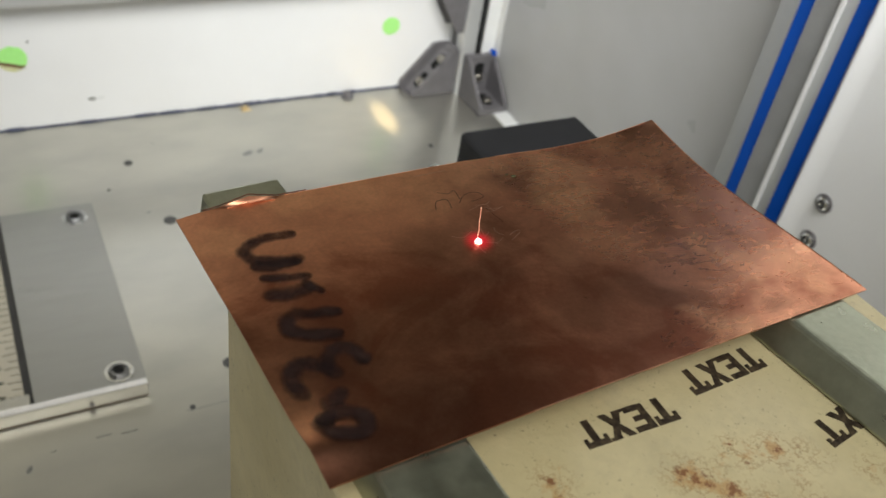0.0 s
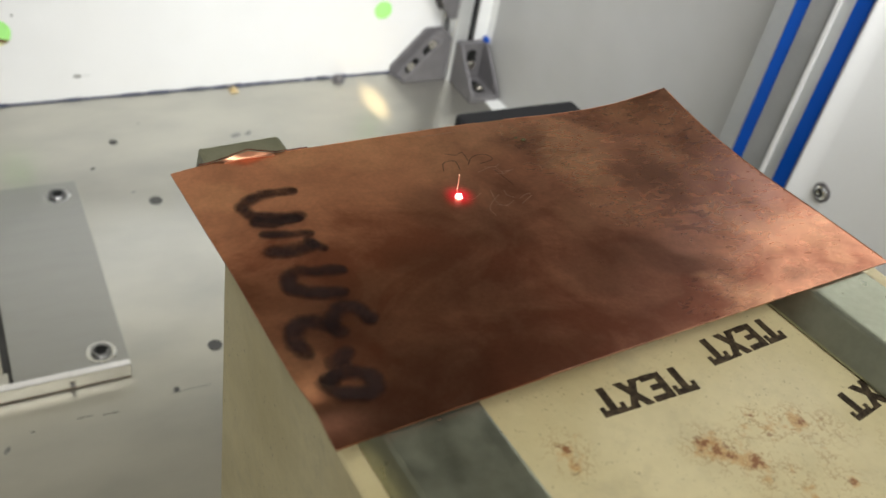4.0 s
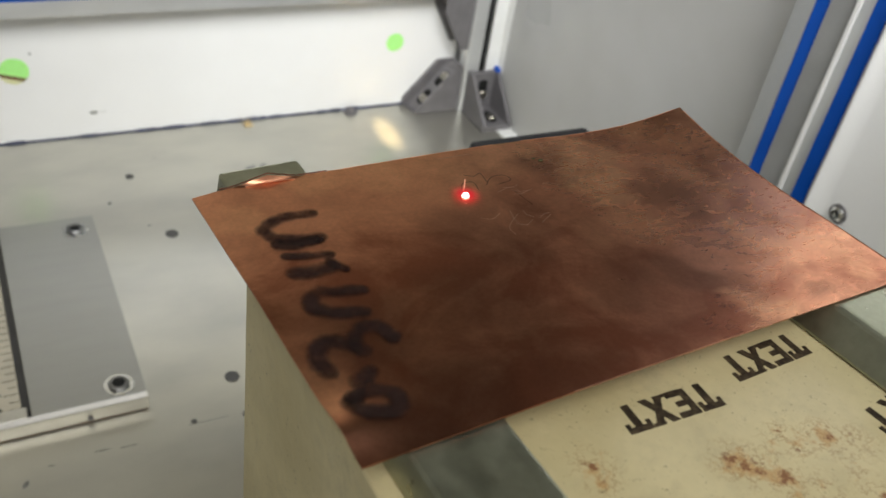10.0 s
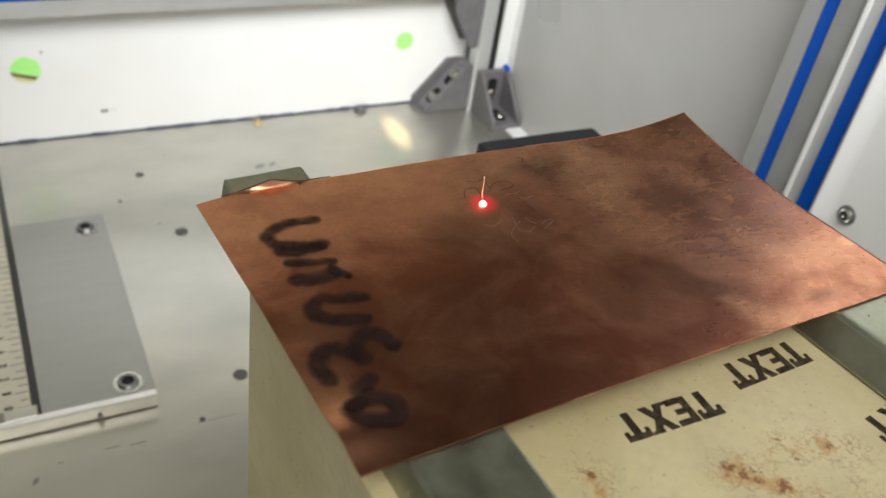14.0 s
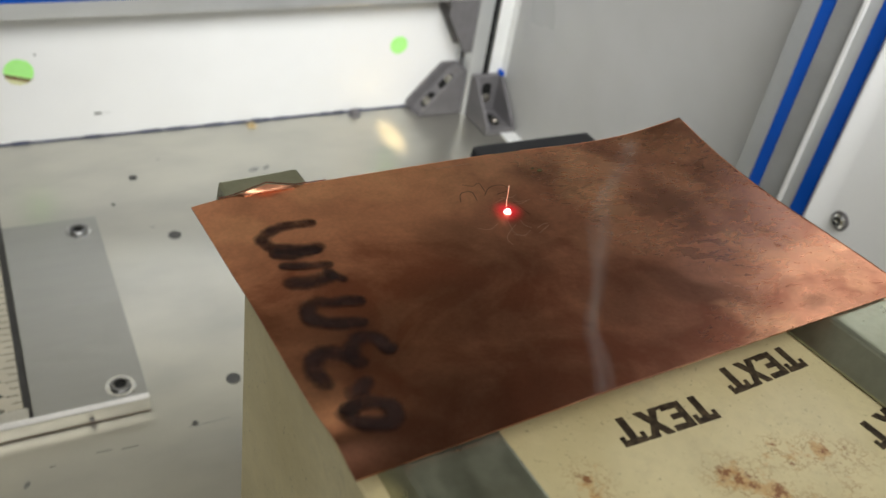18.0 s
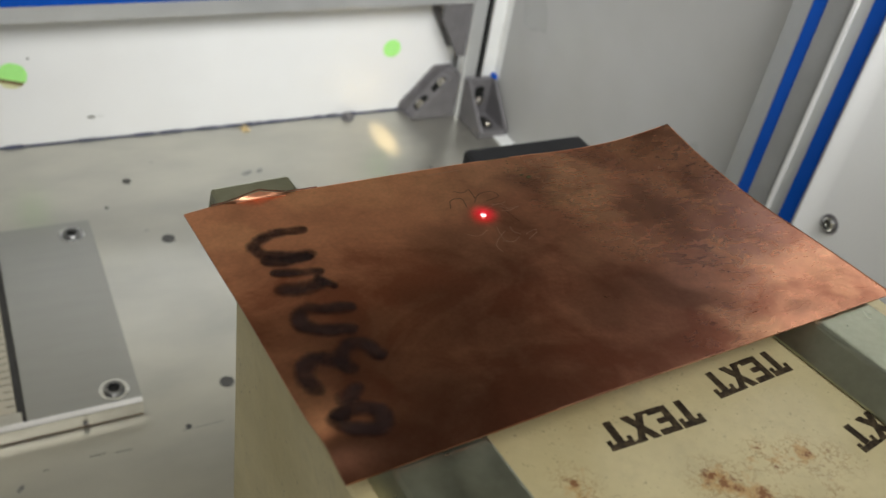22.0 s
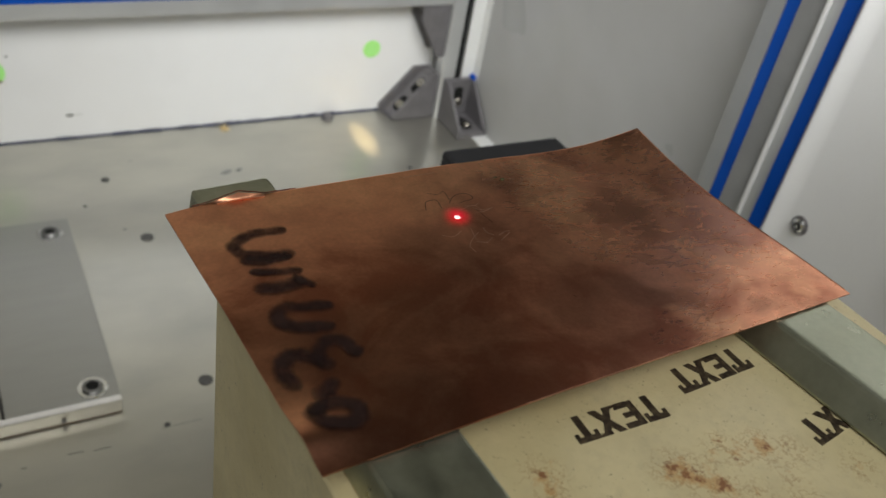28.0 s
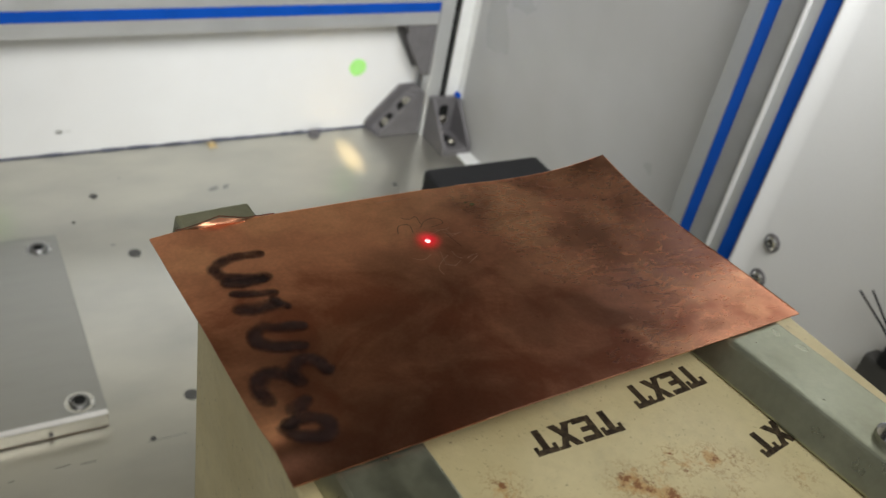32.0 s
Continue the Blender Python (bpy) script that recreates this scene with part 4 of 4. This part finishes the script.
def sheet_bm(nu=120, nv=64, thick=0.0003):
    bm = bmesh.new()
    for k in (0, 1):
        g = [[bm.verts.new(sheet_point(i / nu, (j / nv) ** 1.6) - Vector((0, 0, thick * k))) for j in range(nv + 1)] for i in range(nu + 1)]
        for i in range(nu):
            for j in range(nv):
                q = (g[i][j], g[i][j + 1], g[i + 1][j + 1], g[i + 1][j])
                bm.faces.new(q if k == 0 else q[::-1])
        rim = [g[i][0] for i in range(nu)] + [g[nu][j] for j in range(nv)] + [g[i][nv] for i in range(nu, 0, -1)] + [g[0][j] for j in range(nv, 0, -1)]
        if k == 0:
            first = rim
    for a, b, c, d in zip(first, first[1:] + first[:1], rim[1:] + rim[:1], rim):
        bm.faces.new((a, b, c, d))
    bmesh.ops.recalc_face_normals(bm, faces=bm.faces[:])
    return bm


sheet = thing("copper_sheet", "thin tarnished copper sheet with handwriting lying on the steel bars", "metal sheet")
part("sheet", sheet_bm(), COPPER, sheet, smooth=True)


def smooth_line(points, n=8):
    """A soft curve through control points."""
    p = [Vector((*q, 0)) for q in points]
    p = [2 * p[0] - p[1]] + p + [2 * p[-1] - p[-2]]
    out = []
    for a, b, c, d in zip(p, p[1:], p[2:], p[3:]):
        for k in range(n):
            t = k / n
            out.append(0.5 * (2 * b + (c - a) * t + (2 * a - 5 * b + 4 * c - d) * t * t + (3 * b - a - 3 * c + d) * t ** 3))
    return out + [p[-2]]


def stroke_bm(points, wide, up, rough=0.0):
    """A flat stroke with round ends that lies on the sheet."""
    line, bm = smooth_line(points), bmesh.new()
    ink = bm.verts.layers.float.new("ink")
    rows = []
    total = len(line)
    cap = 5 if wide > 0.001 else 1
    path = [(line[0], line[1] - line[0], -1 + k / cap) for k in range(cap)] + [(p, line[min(i + 1, total - 1)] - line[max(i - 1, 0)], 0) for i, p in enumerate(line)] + [(line[-1], line[-1] - line[-2], (k + 1) / cap) for k in range(cap)]
    for p, d, e in path:
        d = d.normalized()
        side = Vector((-d.y, d.x, 0))
        w = wide / 2 * math.sqrt(max(0.02, 1 - e * e)) * (1 + rough * noise.noise(p * 900))
        q = p + d * (e * wide / 2)
        rows.append([bm.verts.new(on_sheet(*(q + side * w * f).to_2d(), up)) for f in (-1, -0.72, -0.38, 0, 0.38, 0.72, 1)])
        for v, full in zip(rows[-1], (0.0, 0.55, 0.95, 1.0, 0.95, 0.55, 0.0)):
            v[ink] = full * (1 - 0.8 * e ** 4)
    for a, b in zip(rows, rows[1:]):
        for k in range(6):
            bm.faces.new((a[k], a[k + 1], b[k + 1], b[k]))
    bmesh.ops.recalc_face_normals(bm, faces=bm.faces[:])
    return bm


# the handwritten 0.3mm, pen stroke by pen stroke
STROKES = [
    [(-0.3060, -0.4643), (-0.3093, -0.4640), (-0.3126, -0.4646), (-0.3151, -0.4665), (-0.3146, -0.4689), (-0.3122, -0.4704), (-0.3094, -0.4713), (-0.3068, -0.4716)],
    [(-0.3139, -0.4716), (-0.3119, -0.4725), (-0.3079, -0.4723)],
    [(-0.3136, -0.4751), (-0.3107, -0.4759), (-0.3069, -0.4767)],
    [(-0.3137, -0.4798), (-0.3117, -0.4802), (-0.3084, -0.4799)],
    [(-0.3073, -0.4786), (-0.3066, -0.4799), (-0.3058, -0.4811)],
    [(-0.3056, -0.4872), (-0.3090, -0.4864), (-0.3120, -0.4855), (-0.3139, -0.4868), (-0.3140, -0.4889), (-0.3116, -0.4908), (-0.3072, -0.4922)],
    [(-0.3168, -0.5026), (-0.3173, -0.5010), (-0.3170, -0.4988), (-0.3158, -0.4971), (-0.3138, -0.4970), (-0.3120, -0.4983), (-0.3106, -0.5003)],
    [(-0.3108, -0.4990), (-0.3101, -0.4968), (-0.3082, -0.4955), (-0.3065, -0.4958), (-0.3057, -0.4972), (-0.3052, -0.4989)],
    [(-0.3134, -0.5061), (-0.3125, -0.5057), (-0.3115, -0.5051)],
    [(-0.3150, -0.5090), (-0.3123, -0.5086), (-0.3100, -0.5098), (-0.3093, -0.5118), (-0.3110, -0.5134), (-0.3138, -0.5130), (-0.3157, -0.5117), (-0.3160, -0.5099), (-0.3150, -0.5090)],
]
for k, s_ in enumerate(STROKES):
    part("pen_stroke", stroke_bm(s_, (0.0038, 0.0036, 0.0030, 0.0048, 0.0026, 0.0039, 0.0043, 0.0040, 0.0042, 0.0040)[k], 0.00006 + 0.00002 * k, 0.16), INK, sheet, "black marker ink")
for x, y, r in ((-0.2538, -0.4601, 0.0005), (-0.2550, -0.4592, 0.0003)):
    part("fleck", lathe_bm([(r, 0.0), (r * 0.9, 0.00015), (r * 0.3, 0.00025)], 7, Matrix.Translation(on_sheet(x, y, 0.00002)) @ Matrix.Diagonal((1.2, 0.8, 1, 1))), FLECK, sheet, "pale greenish fleck of residue")
# bright cut edges and a burr along the rear edge
for ends, r in (((0.19, 0.0, 0.56, 0.0), 0.00006), ((0.62, 0.0, 0.985, 0.0), 0.00007), ((1.0, 0.02, 1.0, 0.98), 0.00010), ((0.30, 1.0, 0.99, 1.0), 0.00004)):
    u0, v0, u1, v1 = ends
    line = [sheet_point(u0 + (u1 - u0) * k / 24, v0 + (v1 - v0) * k / 24) + Vector((0, 0, 0.00003 * noise.noise(Vector((k * 0.7, u0 * 9, 0))) + 0.00002)) for k in range(25)]
    part("cut_edge", tube_bm(line, r, 5), SCRATCH, sheet, "bright cut edge")
crest = [sheet_point(0.045 + 0.185 * k / 30, 0.0) + Vector((0, 0.0002, 0.00012 + 0.00016 * noise.noise(Vector((k * 0.6, 3, 1))) + 0.00015 * math.exp(-(((k - 12) / 6) ** 2)))) for k in range(31)]
part("burr", tube_bm(crest, 0.00012, 6), BURN, sheet, "dark crest of the buckled edge", True)
# thin bright tube painted in as the glint on the buckle
glint = [sheet_point(0.085 + 0.085 * k / 16, 0.012) + Vector((0, 0, 0.00010 + 0.0002 * math.sin(math.pi * k / 16))) for k in range(17)]
part("burr", tube_bm(glint, 0.00013, 5), SCRATCH, sheet, "bright line for the glint on the buckled edge", True)
# engraved outlines and bright scratches left by the laser
for s_ in ([(-0.2725, -0.4608), (-0.2706, -0.4618), (-0.2689, -0.4612), (-0.2690, -0.4641)], [(-0.2697, -0.4654), (-0.2680, -0.4635), (-0.2661, -0.4628), (-0.2642, -0.4633), (-0.2640, -0.4650), (-0.2671, -0.4657)], [(-0.2754, -0.4660), (-0.2744, -0.4638), (-0.2730, -0.4633), (-0.2717, -0.4638), (-0.2720, -0.4664)], [(-0.2652, -0.4685), (-0.2640, -0.4736)]):
    part("engraved_line", stroke_bm(s_, 0.00014, 0.00004), BURN, sheet, "fine dark engraved outline")
for s_ in ([(-0.2668, -0.4670), (-0.2648, -0.4674), (-0.2634, -0.4668)], [(-0.2658, -0.4696), (-0.2640, -0.4698), (-0.2614, -0.4690)], [(-0.2722, -0.4814), (-0.2724, -0.4795), (-0.2710, -0.4777), (-0.2685, -0.4758)], [(-0.2705, -0.4785), (-0.2685, -0.4792), (-0.2666, -0.4782)], [(-0.2652, -0.4794), (-0.2622, -0.4776)], [(-0.2749, -0.4541), (-0.2676, -0.4541)], [(-0.2762, -0.4748), (-0.2742, -0.4758), (-0.2718, -0.4746)], [(-0.2694, -0.4742), (-0.2700, -0.4780), (-0.2684, -0.4795)], [(-0.2668, -0.4748), (-0.2669, -0.4763), (-0.2659, -0.4774)], [(-0.2688, -0.4682), (-0.2650, -0.4673), (-0.2640, -0.4700)], [(-0.2648, -0.4778), (-0.2630, -0.4770), (-0.2620, -0.4770)], [(-0.2655, -0.4681), (-0.2642, -0.4691), (-0.2618, -0.4692)]):
    part("scratch", stroke_bm(s_, 0.00014, 0.00005), SCRATCH, sheet, "fine bright scratch")

# ---- laser spot, spark and smoke ----
def halo(name, colour, strength, radius):
    """A painted glow for a disc round the spot, fading outwards."""
    mat = bpy.data.materials.new(name)
    mat.use_nodes = True
    n, l = links(mat)
    n.remove(n["Principled BSDF"])
    co = n.new("ShaderNodeTexCoord")
    far = n.new("ShaderNodeVectorMath")
    far.operation = "LENGTH"
    l.new(co.outputs["Object"], far.inputs[0])
    fade = n.new("ShaderNodeMapRange")
    fade.inputs["From Min"].default_value, fade.inputs["From Max"].default_value = radius, 0.0
    l.new(far.outputs["Value"], fade.inputs["Value"])
    power = n.new("ShaderNodeMath")
    power.operation, power.inputs[1].default_value = "POWER", 3.6
    l.new(fade.outputs["Result"], power.inputs[0])
    em, clear, mix = n.new("ShaderNodeEmission"), n.new("ShaderNodeBsdfTransparent"), n.new("ShaderNodeMixShader")
    em.inputs["Color"].default_value, em.inputs["Strength"].default_value = (*colour, 1), strength
    l.new(power.outputs["Value"], mix.inputs["Fac"])
    l.new(clear.outputs["BSDF"], mix.inputs[1])
    l.new(em.outputs["Emission"], mix.inputs[2])
    l.new(mix.outputs["Shader"], n["Material Output"].inputs["Surface"])
    return mat


spot = thing("laser_spot", "glowing red laser spot on the copper", "laser spot")
core = part("core", lathe_bm([(0.00076, -0.0003), (0.00076, 0.0), (0.00072, 0.0001), (0.00055, 0.0003), (0.0003, 0.0005)], 20), glow("laser_core", (1.0, 0.76, 0.72), 9.0), spot, "white-hot core", True)
part("glow", lathe_bm([(0.0050, 0.00035), (0.0050, 0.0004)], 40), halo("laser_glow", (1.0, 0.030, 0.05), 0.95, 0.0048), spot, "disc that paints the red glow round the core")
spark = thing("spark", "thin orange spark flying off the laser spot", "spark")
flight = [(0.0002 * k / 3 + 0.00022 * noise.noise(Vector((k * 0.9, 5, 2))) * (k > 0), 0.00023 * k, 0.00088 * k) for k in range(11)]
part("streak", tube_bm(flight, 0.00007, 5), glow("spark_glow", (1.0, 0.42, 0.26), 0.8), spark)
for k in (4, 7, 10):
    part("ember", lathe_bm([(0.00004, -0.00016), (0.00012, 0.0), (0.00004, 0.00016)], 8, Matrix.Translation(flight[k])), glow("ember_glow", (1.0, 0.55, 0.36), 1.1), spark, "bright bead of molten copper")


def wisp_material():
    mat = bpy.data.materials.new("thin_smoke")
    mat.use_nodes = True
    b = mat.node_tree.nodes["Principled BSDF"]
    b.inputs["Base Color"].default_value = (0.8, 0.8, 0.8, 1)
    b.inputs["Alpha"].default_value = 0.021
    b.inputs["Roughness"].default_value = 1.0
    return mat


smoke = thing("smoke_wisp", "faint thin wisp of pale smoke", "smoke")
SMOKE = wisp_material()
for dx, r in ((0.0, 0.0012), (0.0003, 0.0005), (0.0022, 0.0006)):
    line = smooth_line([(0.0130 + dx, -0.0417), (0.0116 + 0.6 * dx, -0.0390), (0.0098, -0.0378), (0.0089 - 0.4 * dx, -0.0385), (0.0070 - dx, -0.0377), (0.0054, -0.0392), (0.0034, -0.0420)])
    n_ = len(line) - 1
    part("thread", tube_bm([(p.x + 0.0005 * math.sin(k * 0.45), p.y, 0.0020 + 0.044 * k / n_) for k, p in enumerate(line)], r, 10), SMOKE, smoke, "", True)

LASER = [
        (0, -0.2719, -0.4778),
        (0.5, -0.2730, -0.4797),
        (1, -0.2730, -0.4816),
        (1.5, -0.2746, -0.4803),
        (2, -0.2756, -0.4786),
        (2.5, -0.2739, -0.4770),
        (3, -0.2758, -0.4769),
        (3.5, -0.2764, -0.4742),
        (5.5, -0.2742, -0.4752),
        (6, -0.2724, -0.4746),
        (6.5, -0.2718, -0.4736),
        (7, -0.2735, -0.4723),
        (7.5, -0.2750, -0.4712),
        (8, -0.2766, -0.4697),
        (8.5, -0.2780, -0.4702),
        (9, -0.2780, -0.4687),
        (9.5, -0.2772, -0.4664),
        (10, -0.2754, -0.4674),
        (10.5, -0.2754, -0.4662),
        (11, -0.2749, -0.4640),
        (11.5, -0.2736, -0.4625),
        (12, -0.2721, -0.4636),
        (12.5, -0.2740, -0.4643),
        (13, -0.2748, -0.4660),
        (13.5, -0.2744, -0.4683),
        (14, -0.2729, -0.4688),
        (14.5, -0.2721, -0.4668),
        (16.5, -0.2711, -0.4692),
        (17, -0.2713, -0.4716),
        (17.5, -0.2696, -0.4728),
        (18, -0.2680, -0.4716),
        (18.5, -0.2682, -0.4695),
        (19, -0.2694, -0.4681),
        (19.5, -0.2702, -0.4699),
        (20, -0.2700, -0.4698),
        (20.5, -0.2700, -0.4698),
        (21, -0.2700, -0.4697),
        (21.5, -0.2700, -0.4697),
        (22, -0.2700, -0.4698),
        (22.5, -0.2700, -0.4698),
        (23, -0.2700, -0.4700),
        (23.5, -0.2700, -0.4698),
        (24, -0.2701, -0.4698),
        (24.5, -0.2701, -0.4698),
        (25, -0.2701, -0.4698),
        (25.5, -0.2703, -0.4699),
        (27.5, -0.2703, -0.4700),
        (28, -0.2702, -0.4700),
        (28.5, -0.2702, -0.4700),
        (29, -0.2702, -0.4698),
        (29.5, -0.2704, -0.4700),
        (30, -0.2703, -0.4700),
        (30.5, -0.2702, -0.4700),
        (31, -0.2702, -0.4700),
        (31.5, -0.2702, -0.4700),
        (32, -0.2702, -0.4700),
]
# how far the spark stands over the sheet, in millimetres
SPARKS = {0.0: 6.4, 1.0: 6.6, 3.5: 4.0, 7.5: 2.0, 8.0: 4.6, 8.5: 2.0, 9.0: 2.6, 9.5: 1.0, 10.0: 2.0, 10.5: 4.0, 11.0: 2.0, 14.0: 4.6, 14.5: 5.0, 16.5: 5.0, 17.0: 4.6, 17.5: 2.0, 18.0: 4.4, 19.0: 8.6}


def motions():
    walk(spot, [(t, Matrix.Translation(on_sheet(x, y, 0.0001))) for t, x, y in LASER])
    walk(core, [(t, pose(0, 0, 0 if t < 19.4 else -0.00035)) for t, x, y in LASER])
    walk(spark, [(t, Matrix.Translation(on_sheet(x, y, 0.001 * SPARKS.get(t, -0.5) - 0.0088))) for t, x, y in LASER])
    rest = pose(-0.292, -0.4776, 0.195)
    walk(smoke, [(0.0, rest), (17.2, rest), (17.5, pose(-0.290, -0.4776, 0.2300)), (17.8, pose(-0.291, -0.4776, 0.2540)), (18.0, pose(-0.292, -0.4776, 0.2540)), (18.2, pose(-0.294, -0.4776, 0.2520)), (18.6, rest), (32.0, rest)])


motions()
